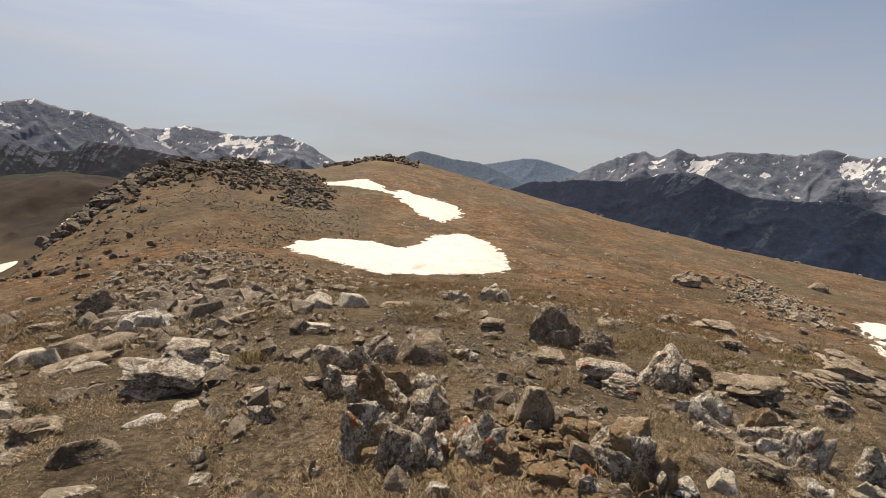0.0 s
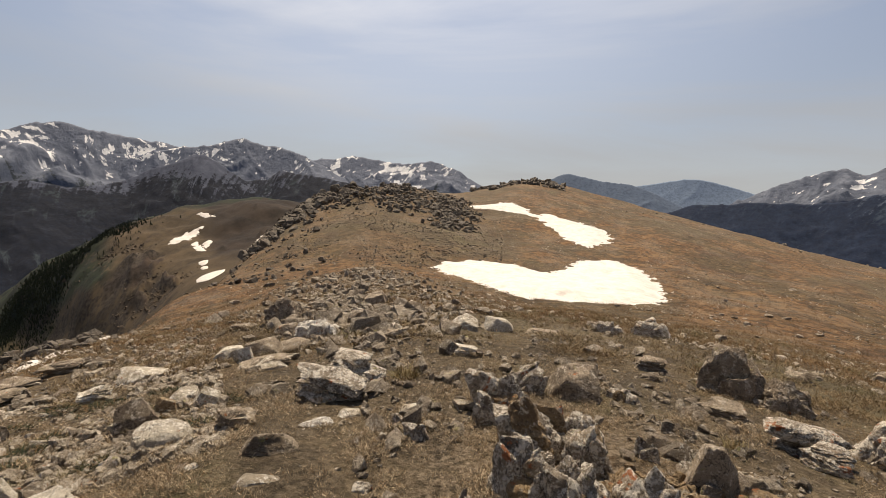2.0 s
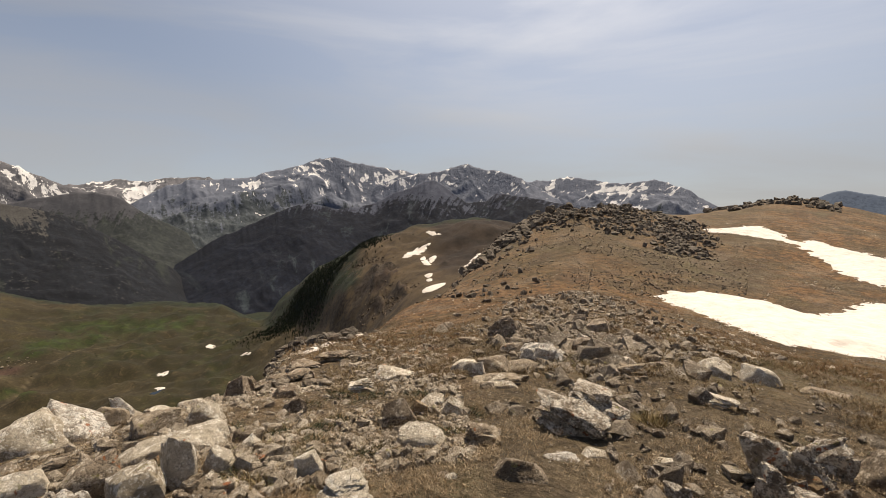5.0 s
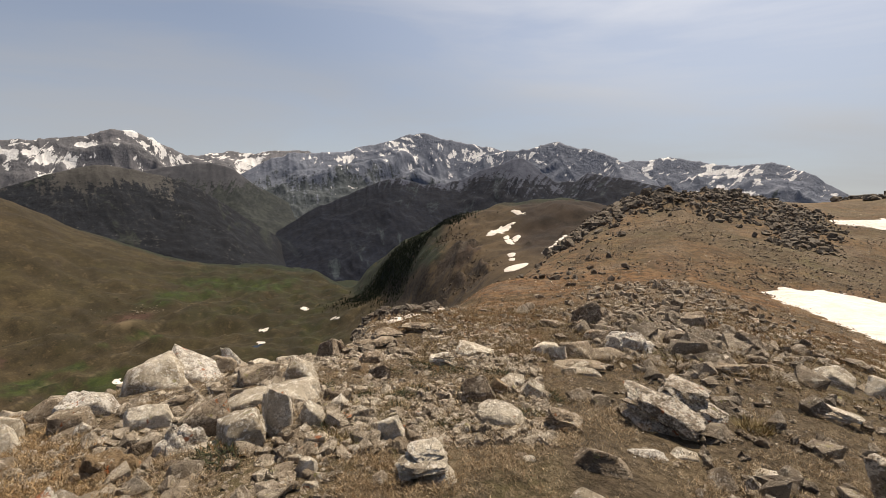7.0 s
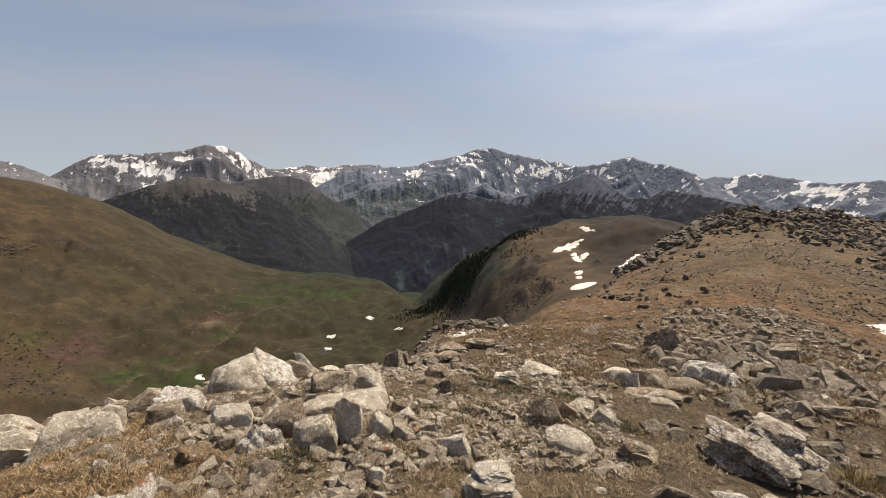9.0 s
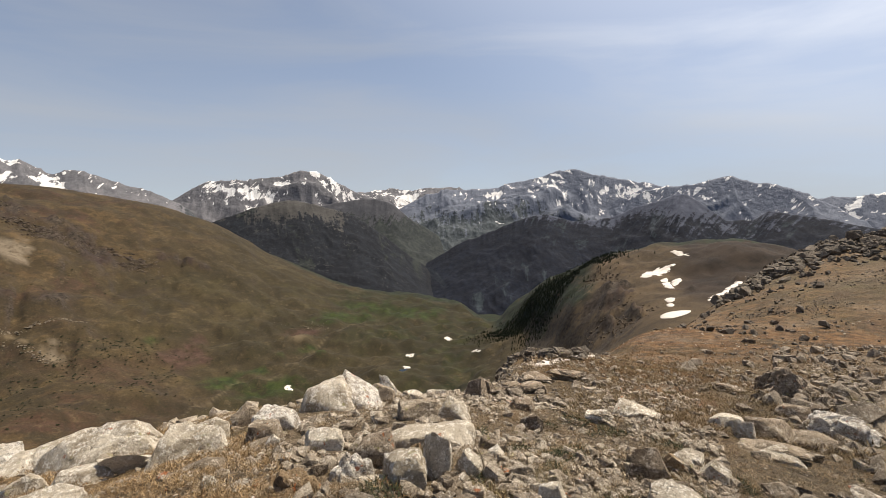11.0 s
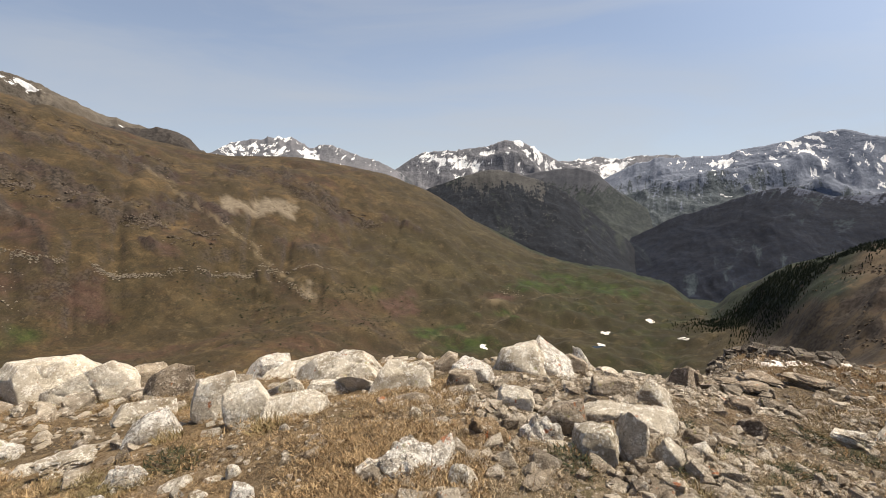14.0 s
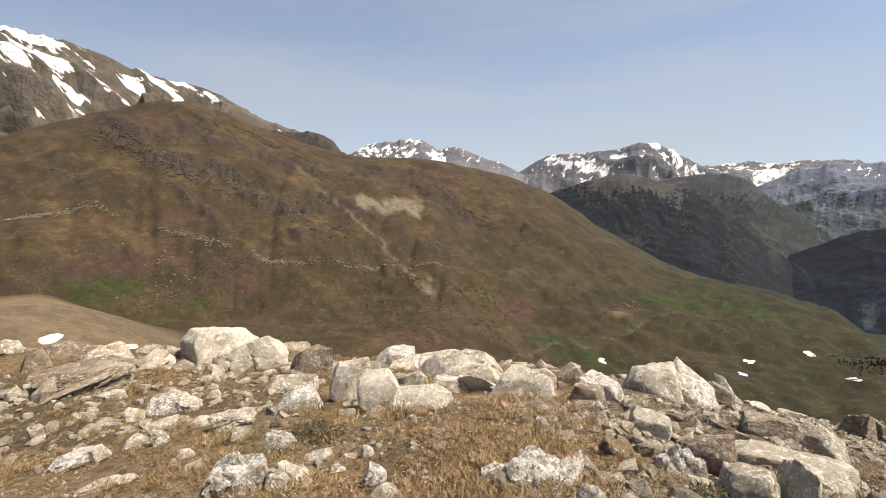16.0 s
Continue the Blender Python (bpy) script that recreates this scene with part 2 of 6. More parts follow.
# ---------------------------------------------------------------- materials
class Nodes:
    """A node material under construction."""

    def __init__(self, name):
        self.m = bpy.data.materials.new(name)
        self.m.use_nodes = True
        self.t = self.m.node_tree
        self.b = self.t.nodes["Principled BSDF"]
        self.b.inputs["Specular IOR Level"].default_value = 0.25
        self.co = self.t.nodes.new("ShaderNodeTexCoord").outputs["Object"]

    def put(self, socket, v):
        if isinstance(v, (int, float)):
            socket.default_value = v
        elif isinstance(v, tuple):
            socket.default_value = (*v, 1) if len(v) == 3 and socket.type == "RGBA" else v
        else:
            self.t.links.new(v, socket)

    def noise(self, scale, detail=4, rough=0.55, at=None, warp=0.0):
        n = self.t.nodes.new("ShaderNodeTexNoise")
        n.inputs["Scale"].default_value, n.inputs["Detail"].default_value = scale, detail
        n.inputs["Roughness"].default_value, n.inputs["Distortion"].default_value = rough, warp
        self.put(n.inputs["Vector"], at if at is not None else self.co)
        return n.outputs["Fac"]

    def cells(self, scale, at=None, feature="F1"):
        n = self.t.nodes.new("ShaderNodeTexVoronoi")
        n.feature = feature
        n.inputs["Scale"].default_value = scale
        self.put(n.inputs["Vector"], at if at is not None else self.co)
        return n.outputs["Distance"]

    def span(self, v, a, b, lo=0.0, hi=1.0):
        n = self.t.nodes.new("ShaderNodeMapRange")
        self.put(n.inputs["Value"], v)
        for k, x in (("From Min", a), ("From Max", b), ("To Min", lo), ("To Max", hi)):
            n.inputs[k].default_value = x
        return n.outputs[0]

    def mix(self, f, a, b, kind="MIX"):
        n = self.t.nodes.new("ShaderNodeMix")
        n.data_type, n.blend_type = "RGBA", kind
        self.put(n.inputs["Factor"], f), self.put(n.inputs["A"], a), self.put(n.inputs["B"], b)
        return n.outputs["Result"]

    def math(self, op, a, b=0.0):
        n = self.t.nodes.new("ShaderNodeMath")
        n.operation = op
        self.put(n.inputs[0], a), self.put(n.inputs[1], b)
        return n.outputs[0]

    def attr(self, name):
        n = self.t.nodes.new("ShaderNodeAttribute")
        n.attribute_name = name
        return n.outputs["Fac"]

    def scaled(self, x, y, z, rz=0.0, at=None):
        n = self.t.nodes.new("ShaderNodeMapping")
        n.inputs["Scale"].default_value, n.inputs["Rotation"].default_value = (x, y, z), (0, 0, rz)
        self.put(n.inputs["Vector"], at if at is not None else self.co)
        return n.outputs[0]

    def vector(self, x, y, z=0.0):
        n = self.t.nodes.new("ShaderNodeCombineXYZ")
        for i, v in enumerate((x, y, z)):
            self.put(n.inputs[i], v)
        return n.outputs[0]

    def normal_z(self):
        g, s = self.t.nodes.new("ShaderNodeNewGeometry"), self.t.nodes.new("ShaderNodeSeparateXYZ")
        self.t.links.new(g.outputs["Normal"], s.inputs[0])
        return s.outputs[2]

    def random(self):
        return self.t.nodes.new("ShaderNodeObjectInfo").outputs["Random"]

    def island(self):
        return self.t.nodes.new("ShaderNodeNewGeometry").outputs["Random Per Island"]

    def done(self, colour, rough=0.9, bump=None, depth=0.02, strength=1.0):
        self.put(self.b.inputs["Base Color"], colour)
        self.put(self.b.inputs["Roughness"], rough)
        if bump is not None:
            n = self.t.nodes.new("ShaderNodeBump")
            n.inputs["Distance"].default_value, n.inputs["Strength"].default_value = depth, strength
            self.put(n.inputs["Height"], bump)
            self.t.links.new(n.outputs[0], self.b.inputs["Normal"])
        return self.m


def ground_material():
    n = Nodes("alpine_turf")
    big, mid, fine = n.noise(0.09, 5), n.noise(0.9, 5, .6), n.noise(14, 5, .65)
    hill = n.noise(0.012, 8, .62)
    # near turf: grey-brown dead sedge over dark soil
    turf = n.mix(n.span(mid, .36, .64), (.056, .041, .024), (.185, .138, .080))
    turf = n.mix(n.span(fine, .38, .6), n.mix(0.6, turf, (.040, .029, .017)), turf)
    turf = n.mix(n.math("MULTIPLY", n.span(n.noise(.35, 4, .6), .52, .62), .6), turf, (.118, .100, .046))
    turf = n.mix(n.span(n.noise(3.1, 6, .72), .43, .53, .5, 0.0), turf, (.036, .026, .015))
    # the brown slopes: rusty grass, olive and dark red patches, dark tussocks, pale tips
    lumps = n.noise(1.5, 7, .76)
    dry = n.mix(n.span(mid, .38, .62), (.108, .051, .019), (.225, .115, .044))
    dry = n.mix(n.span(n.noise(.065, 7, .68, warp=.6), .47, .55, 0, .85), dry, n.mix(n.span(n.noise(.6, 5, .7), .42, .58), (.039, .031, .0140), (.094, .072, .033)))
    dry = n.mix(n.span(n.noise(.11, 7, .7, warp=.8), .55, .63, 0, .8), dry, (.069, .030, .0156))
    dry = n.mix(n.span(n.noise(.33, 7, .74), .42, .48, .8, 0.0), dry, (.045, .028, .0140))
    dry = n.mix(n.span(n.noise(.19, 6, .68), .56, .63, 0, .65), dry, (.242, .136, .058))
    dry = n.mix(n.span(lumps, .43, .50, .85, 0.0), dry, (.025, .0164, .0086))
    dry = n.mix(n.span(lumps, .55, .62, 0, .6), dry, (.265, .172, .090))
    turf = n.mix(n.attr("dry"), turf, dry)
    turf = n.mix(n.attr("gold"), turf, n.mix(n.span(n.noise(.35, 7, .7), .40, .56), n.mix(n.span(fine, .38, .62), (.055, .036, .0179), (.179, .117, .055)), n.mix(n.span(fine, .38, .62), (.117, .069, .030), (.296, .203, .101))))
    gravel = n.mix(n.span(n.noise(26, 3), .35, .65), (.117, .082, .052), (.328, .257, .183))
    near = n.mix(n.math("MULTIPLY", n.attr("stony"), n.span(fine, .42, .56)), turf, gravel)
    # the far hillsides: brown heath, green meadow, reddish earth, dark shrubs, pale rock
    heath = n.mix(n.span(hill, .38, .62), (.028, .0215, .0100), (.070, .053, .0250))
    heath = n.mix(n.attr("slope"), heath, n.mix(n.span(hill, .38, .62), (.047, .029, .0129), (.113, .071, .031)))
    heath = n.mix(n.span(n.noise(.028, 8, .72, warp=.5), .44, .56, .5, 0), heath, (.045, .032, .0140))
    red = n.math("MULTIPLY", n.span(n.noise(.0055, 6, .64, warp=.8), .53, .60), n.attr("slope"))
    heath = n.mix(n.math("MULTIPLY", red, .75), heath, (.058, .028, .020))
    green = n.mix(n.span(n.noise(.02, 7, .7), .40, .60), (.0098, .0130, .0034), (.032, .033, .0095))
    far = n.mix(n.attr("green"), heath, green)
    far = n.mix(n.span(n.noise(.016, 8, .7, warp=.7), .46, .53, .6, 0.0), far, (.026, .0187, .0086))
    far = n.mix(n.span(n.noise(.021, 8, .7, warp=.7), .55, .61, 0, .35), far, (.078, .056, .028))
    shrub = n.math("MULTIPLY", n.span(n.cells(.13), .27, .2), n.span(n.noise(.009, 3), .5, .58))
    far = n.mix(n.math("MULTIPLY", shrub, .4), far, (.0140, .0172, .0078))
    far = n.mix(n.span(n.noise(.06, 8, .76), .43, .52, .5, 0.0), far, (.022, .0172, .0086))
    far = n.mix(n.span(n.noise(.085, 7, .74), .56, .63, 0, .45), far, (.117, .084, .044))
    far = n.mix(n.math("MULTIPLY", n.attr("lush"), n.span(n.noise(.03, 6, .7), .36, .52)), far, n.mix(n.span(n.noise(.07, 6, .7), .4, .6), (.0125, .0225, .0042), (.036, .052, .0105)))
    far = n.mix(n.math("MULTIPLY", n.attr("redden"), n.span(n.noise(.04, 7, .7), .34, .50, 0, .85)), far, n.mix(n.span(n.noise(.09, 6, .7), .4, .6), (.047, .023, .0172), (.086, .048, .035)))
    far = n.mix(n.span(n.attr("run"), -.9, .9, 0, .34), far, n.mix(.5, far, (.023, .0187, .0109)))
    far = n.mix(n.span(n.attr("run"), 0, -.8, 0, .16), far, (.094, .069, .035))
    # fine tufts and stones of the hillside, thin terraces along the contours, bare rock in the crags
    tuft = n.noise(.42, 6, .8)
    far = n.mix(n.span(tuft, .40, .52, .55, 0.0), far, n.mix(.65, far, (.012, .010, .005)))
    far = n.mix(n.span(tuft, .55, .66, 0, .45), far, n.mix(.5, far, (.15, .115, .062)))
    level = n.noise(1.0, 5, .7, n.scaled(.006, .006, .16), .8)
    ledges = n.math("MULTIPLY", n.span(level, .56, .62), n.math("MULTIPLY", n.span(n.noise(.014, 6, .7), .44, .56), n.attr("slope")))
    far = n.mix(n.math("MULTIPLY", ledges, .6), far, (.027, .019, .013))
    bare = n.math("MULTIPLY", n.attr("crags"), n.span(n.noise(.05, 7, .75), .34, .46))
    stone = n.mix(n.span(n.noise(.16, 7, .8), .42, .64), (.009, .0065, .005), (.085, .066, .050))
    stone = n.mix(n.span(n.noise(.02, 4, .6), .45, .6, 0, .6), stone, (.030, .016, .014))
    far = n.mix(n.attr("tan"), far, n.mix(n.span(n.noise(.02, 8, .7), .40, .60), (.039, .027, .0148), (.095, .066, .037)))
    far = n.mix(n.attr("dome"), far, n.mix(n.span(n.noise(.03, 7, .7), .4, .6), (.0156, .0105, .0070), (.036, .024, .0160)))
    far = n.mix(n.math("MULTIPLY", bare, .92), far, stone)
    ledge = n.math("MULTIPLY", n.span(n.normal_z(), .84, .70), n.span(n.noise(.06, 6, .7), .42, .52))
    far = n.mix(n.math("MULTIPLY", ledge, .8), far, n.mix(n.span(n.noise(.3, 4), .4, .6), (.018, .013, .010), (.060, .047, .036)))
    far = n.mix(n.math("MULTIPLY", n.attr("scree"), n.span(n.noise(.06, 6, .7), .30, .42)), far, n.mix(n.span(n.noise(.12, 6, .7), .4, .6), (.122, .094, .064), (.170, .137, .096)))
    far = n.mix(n.math("MULTIPLY", n.attr("track"), n.span(n.noise(.03, 5, .7), .36, .5)), far, (.195, .148, .090))
    wood = n.mix(n.span(n.noise(.07, 4), .4, .6), (.0094, .0133, .0078), (.020, .027, .0125))
    far = n.mix(n.math("MULTIPLY", n.attr("wood"), n.span(n.noise(.05, 5, .7), .37, .44)), far, wood)
    colour = n.mix(n.attr("far"), near, far)
    return n.done(colour, .95, n.math("ADD", n.math("MULTIPLY", lumps, .22), n.math("MULTIPLY", n.math("ADD", n.math("MULTIPLY", fine, .6), n.noise(60, 3, .7)), .03)), 1.0)


def mountain_material(name, rock_a, rock_b, wood_a, wood_b, meadow, snow=0.5, tree=0.5, size=1.0, speck=.32, bump=1.0, gullies=.5, fields=None, slant=.8):
    n = Nodes(name)
    u, v = n.attr("u"), n.attr("v")
    X, Y = n.math("MULTIPLY", u, 21.0 * size), n.math("MULTIPLY", v, 7.0 * size)
    at = n.vector(X, Y)
    fall = n.vector(n.math("MULTIPLY", n.math("ADD", X, n.math("MULTIPLY", Y, .35)), 2.6), n.math("MULTIPLY", Y, .55))
    fine = n.noise(.045, 8, .78)
    rock = n.mix(n.span(n.noise(.0075, 9, .72), .38, .62), rock_a, rock_b)
    rock = n.mix(n.span(fine, .40, .60, .35, 0.0), rock, tuple(.80 * q for q in rock_a))
    bands = n.noise(1.0, 6, .7, n.vector(n.math("MULTIPLY", X, .35), n.math("ADD", n.math("MULTIPLY", Y, 6.5), n.math("MULTIPLY", X, 1.1))), .5)
    rock = n.mix(n.span(bands, .52, .62, 0, .28), rock, tuple(.7 * q for q in rock_a))
    scree = n.span(n.noise(1.5, 7, .7, fall), .53, .66)
    rock = n.mix(n.math("MULTIPLY", scree, .30), rock, tuple(min(1.0, 1.35 * q) for q in rock_b))
    low = n.mix(n.span(n.noise(.010, 8, .72), .42, .60), wood_a, wood_b)
    low = n.mix(n.span(fine, .42, .54, .55, 0.0), low, tuple(.5 * q for q in wood_a))
    specks = n.math("MULTIPLY", n.span(n.noise(.04, 8, .76), .57, .62), n.span(n.noise(.8, 4, .6, at), .42, .58))
    low = n.mix(n.math("MULTIPLY", specks, speck), low, rock_b)
    gully = n.math("MULTIPLY", n.span(n.noise(1.6, 7, .68, fall, .3), .57, .65), n.span(v, tree - .45, tree - .02))
    low = n.mix(n.math("MULTIPLY", gully, gullies), low, n.mix(.5, rock_b, meadow))
    low = n.mix(n.math("MULTIPLY", n.span(n.noise(.55, 7, .68, at, .6), .57, .63), .75), low, n.mix(n.span(fine, .40, .52), low, meadow))
    # the wood thins out upwards along the spurs, tree by tree
    edge = n.math("ADD", v, n.span(n.noise(.0035, 7, .66), .25, .75, -.16, .16))
    edge = n.math("ADD", edge, n.math("ADD", n.span(fine, .25, .75, -.12, .12), n.span(n.noise(1.2, 5, .65, fall), .3, .7, -.10, .10)))
    colour = n.mix(n.span(edge, tree - .01, tree + .03), low, rock)
    if snow > 0:
        lean = n.math("ADD", X, n.math("MULTIPLY", Y, slant))
        streaks = n.noise(1.9, 10, .66, n.vector(n.math("MULTIPLY", lean, 1.3), n.math("MULTIPLY", Y, 1.05)))
        wide = n.noise(1.5, 10, .64, n.vector(X, n.math("MULTIPLY", Y, 1.4)))
        patch = n.mix(n.span(n.noise(.5, 3, .5, at), .44, .56), streaks, wide)
        if fields:                                  # long fields that lie along the slope of the ridge
            patch = n.noise(1.3, 9, .6, n.vector(n.math("MULTIPLY", n.math("ADD", X, n.math("MULTIPLY", Y, fields)), .8), n.math("MULTIPLY", n.math("SUBTRACT", Y, n.math("MULTIPLY", X, fields)), 2.6)))
        gather = n.span(n.noise(.42, 4, .55, at), .36, .62, -.07, .05)
        s = n.math("ADD", n.math("ADD", n.attr("drift"), patch), gather)
        colour = n.mix(n.span(s, 1.0 - snow, 1.012 - snow), colour, n.mix(n.span(fine, .4, .6), (.80, .78, .75), (.70, .69, .68)))
    return n.done(colour, .95, n.math("ADD", n.noise(.011, 11, .68), n.math("MULTIPLY", bands, .12)), 30.0 * bump)


def snow_material():
    n = Nodes("old_snow")
    d = n.noise(1.2, 6, .6)
    c = n.mix(n.span(d, .42, .7), (.72, .665, .60), (.60, .53, .46))
    c = n.mix(n.span(n.noise(5, 4, .7), .6, .75), c, (.55, .46, .38))
    n.b.inputs["Subsurface Weight"].default_value = 0.0
    return n.done(c, .6, n.noise(4, 5), .08)


GROUND = ground_material()
SNOW = snow_material()

# ---------------------------------------------------------------- the ground, one sheet to the horizon
def lay_ground():
    seen, rest = np.arange(-48, 158.01, 0.30), np.arange(160, 312, 3.0)
    az = np.radians(np.concatenate([seen, rest, [312.0]]))
    r = np.concatenate([[0.0], np.geomspace(0.8, 60, 130), np.geomspace(60, 300, 50)[1:], np.geomspace(300, 1650, 130)[1:], np.geomspace(1650, 4950, 20)[1:]])
    A, Rr = np.meshgrid(az, r)
    x, y = -np.sin(A) * Rr, np.cos(A) * Rr
    z = height(x, y)
    deg = np.degrees(A)
    n1, n2 = fbm(x / 14, y / 14, 4, 71), fbm(x / 3, y / 3, 3, 72)
    dry = smooth(16, 30, Rr) * smooth(-.5, .3, n1 + .5 * n2 + .5)
    dry = dry * (1 - .35 * smooth(5, -25, deg) * smooth(70, 140, Rr)) + .25 * smooth(70, 130, deg)
    dry = dry * (1 - .9 * smooth(112, 126, deg))
    rib = np.exp(-((deg - 27) / 8) ** 2) * smooth(5, 10, Rr) * (1 - smooth(25, 33, Rr))
    stony = np.clip(.25 + .5 * smooth(0, .8, n2) + rib + .4 * smooth(50, 64, deg) * (1 - smooth(96, 112, deg)) * smooth(15, 9, Rr), 0, 1)
    dry = np.clip(dry * (1 - rib) + .9 * smooth(40, 45, deg) * smooth(76, 66, deg) * smooth(4, 9, Rr), 0, 1)
    dry = np.clip(dry + .7 * np.exp(-((deg + 2) / 9) ** 2) * smooth(3.7, 3.0, Rr) * smooth(-.3, .4, n2), 0, 1)
    dry = dry * (1 - .5 * smooth(5, 12, deg) * smooth(44, 36, deg) * smooth(38, 50, Rr))
    far = smooth(190, 300, Rr)
    floor = smooth(-120, -190, z + 30 * fbm(x / 160, y / 160, 4, 80)) * smooth(60, 68, deg)
    green = np.clip(floor * (.6 + .7 * fbm(x / 220, y / 220, 3, 81)) + .5 * smooth(84, 70, deg) * smooth(64, 70, deg), 0, 1) * smooth(300, 480, Rr) * (1 - .65 * smooth(80, 93, deg))
    el = np.degrees(np.arctan2(z - EYE, Rr))
    blob = lambda a0, e0, da, de: np.exp(-((deg - a0) / da) ** 2 - ((el - e0) / de) ** 2)
    scree = np.clip(2.6 * (blob(117.5, -5.0, 3.0, 1.3) + .8 * blob(120.8, -4.4, 1.0, 1.0) + .8 * blob(114.4, -5.6, 1.2, 1.2)) - .9 - 1.3 * blob(118.6, -3.4, .9, .8), 0, 1)
    scree = np.clip(scree + .5 * blob(112.6, -15.0, .5, 1.3), 0, 1) * 1.0
    scree = np.clip(scree * 1.6 - .35 + .95 * fbm(x / 24, y / 24, 5, 97, .6) * (scree > .02), 0, 1)
    fray = .9 * fbm(x / 45, y / 45, 4, 101, .6)
    redden = sum(np.exp(-((deg - a0) / da) ** 2 - ((el - e0) / de) ** 2) for a0, e0, da, de in ((143.5, 3.6, 4.5, 1.3), (139.5, -4.5, 2.2, 2.4), (134.6, -13.3, 1.2, 1.9), (127.5, -9.4, 1.6, .8), (101.6, -17.4, 1.9, 1.5), (89.4, -16.3, 2.7, 0.6), (145.4, -9.6, 4.4, 2.0), (135.0, -12.7, 1.4, 2.0)))
    lush = sum(np.exp(-((deg - a0) / da) ** 2 - ((el - e0) / de) ** 2) for a0, e0, da, de in ((93.3, -22.5, 5, 1.1), (85.1, -14.7, 3.5, 0.8), (79.8, -13.9, 4, 0.9), (147.5, -12.6, 4, 1.2), (141.9, -16.0, 4.5, 1.3), (104.0, -15.3, 1.5, 0.4), (97.5, -20.6, 3.5, .7), (88.5, -18.2, 3.0, .5), (74.5, -14.6, 3.0, .6), (61, -16.2, 3.2, 1.0)))
    on = smooth(480, 540, Rr) * (1 - smooth(1350, 1450, Rr))
    redden, lush = smooth(.25, .8, redden + .5 * fray * (redden > .1)) * on, smooth(.25, .9, lush + .5 * fray * (lush > .1)) * on
    crags = np.zeros_like(el)
    for wide, line in ((1.15, ((142.4, .2), (137.1, -.6), (134, -3.3), (129.5, -5.4), (124.1, -4.7), (121.5, -5.6))), (.8, ((146, 3.5), (141.2, 1.9))), (.8, ((139.5, 3.6), (131.9, .6), (126, -1.5))), (.6, ((121.5, -.9), (115.7, -1.5))),
                       (.7, ((114.5, -1.6), (109.7, -4.5), (108.3, -6.8))), (.5, ((142.2, -1.6), (137.5, -6.0), (137, -10))), (.35, ((129.6, -8.0), (126.3, -10.2))), (.4, ((104, -6.5), (99, -8.2))), (.4, ((116, -9), (111, -10.5))), (.35, ((152, -1), (146, -2.6)))):
        near = np.full_like(el, 99.0)
        for (a0, e0), (a1, e1) in zip(line, line[1:]):
            k = np.clip(((deg - a0) * (a1 - a0) + (el - e0) * (e1 - e0)) / ((a1 - a0) ** 2 + (e1 - e0) ** 2), 0, 1)
            near = np.minimum(near, np.hypot(deg - a0 - k * (a1 - a0), el - e0 - k * (e1 - e0)))
        crags = np.maximum(crags, smooth(1.3, .4, near / wide + .8 * fbm(x / 30, y / 30, 4, 107, .6)))
    crags = crags * smooth(600, 680, Rr) * (1 - smooth(1450, 1550, Rr))
    # cliffs on the flank of the brown hill
    broken = 2.2 * (blob(53.2, -12.6, 1.3, .9) + blob(51.6, -11.4, 1.5, .9) + blob(49.8, -10.4, 1.1, .6) + blob(51.6, -14.9, .9, .6) + blob(50.4, -13.6, 1.3, .9) + blob(48.6, -13.3, 1.1, .8))
    crags = np.maximum(crags, smooth(.7, 1.6, broken + .9 * fbm(x / 22, y / 22, 4, 117, .6)) * smooth(340, 380, Rr) * (1 - smooth(590, 640, Rr)))
    z = z + crags * (7.0 * fbm(x / 17, y / 17, 3, 109, .6) + 3.0)
    # a pale gully that runs straight down the hillside, worn paths in the valley
    track = .55 * np.exp(-((deg - (128.6 + 1.04 * (el + .2)) + .5 * fbm(el / 1.6, el * 0, 3, 98)) / .25) ** 2) * smooth(-.8, .3, fbm(x / 40, y / 40, 3, 99)) * smooth(0, -1.5, el) * smooth(-17.5, -15, el) * smooth(600, 660, Rr)
    for a0, r0, a1, r1 in ((102.2, 530, 95.3, 648), (95.3, 648, 90, 664), (90, 664, 85.9, 781), (85.9, 781, 83.1, 870), (83.1, 870, 80.4, 942)):
        t = np.clip((deg - a0) / (a1 - a0), 0, 1)
        track = track + .35 * np.exp(-((Rr - (r0 + (r1 - r0) * t) + 14 * fbm(deg / 1.7, deg * 0, 3, 88)) / 4) ** 2) * (deg < a0) * (deg > a1)
    track = np.clip(track + .45 * np.exp(-((deg - 89.6 + .02 * (Rr - 770)) / 1.2) ** 2 - ((Rr - 770) / 24) ** 2) * smooth(-.5, .3, fbm(x / 22, y / 22, 3, 89)), 0, 1)
    wood = smooth(52.5, 55, deg + .8 * fbm(x / 50, y / 50, 3, 91)) * smooth(66, 64.5, deg) * smooth(480, 520, Rr) * smooth(-.6, .4, (el + 16.6) - (65 - deg) * .40 + .5 * fbm(x / 40, y / 40, 3, 92))
    tan = smooth(64, 57, deg) * smooth(300, 340, Rr) * (1 - .75 * blob(60.5, -16.2, 3.2, 1.2))
    dome = smooth(46.5, 43.5, deg + 1.2 * fbm(x / 60, y / 60, 3, 79)) * smooth(360, 460, Rr)
    slope = smooth(92, 110, deg)
    beyond = smooth(1.02, 1.1, Rr / CREST_R(deg))
    wood = np.clip(wood + beyond * smooth(104, 98, deg), 0, 1)
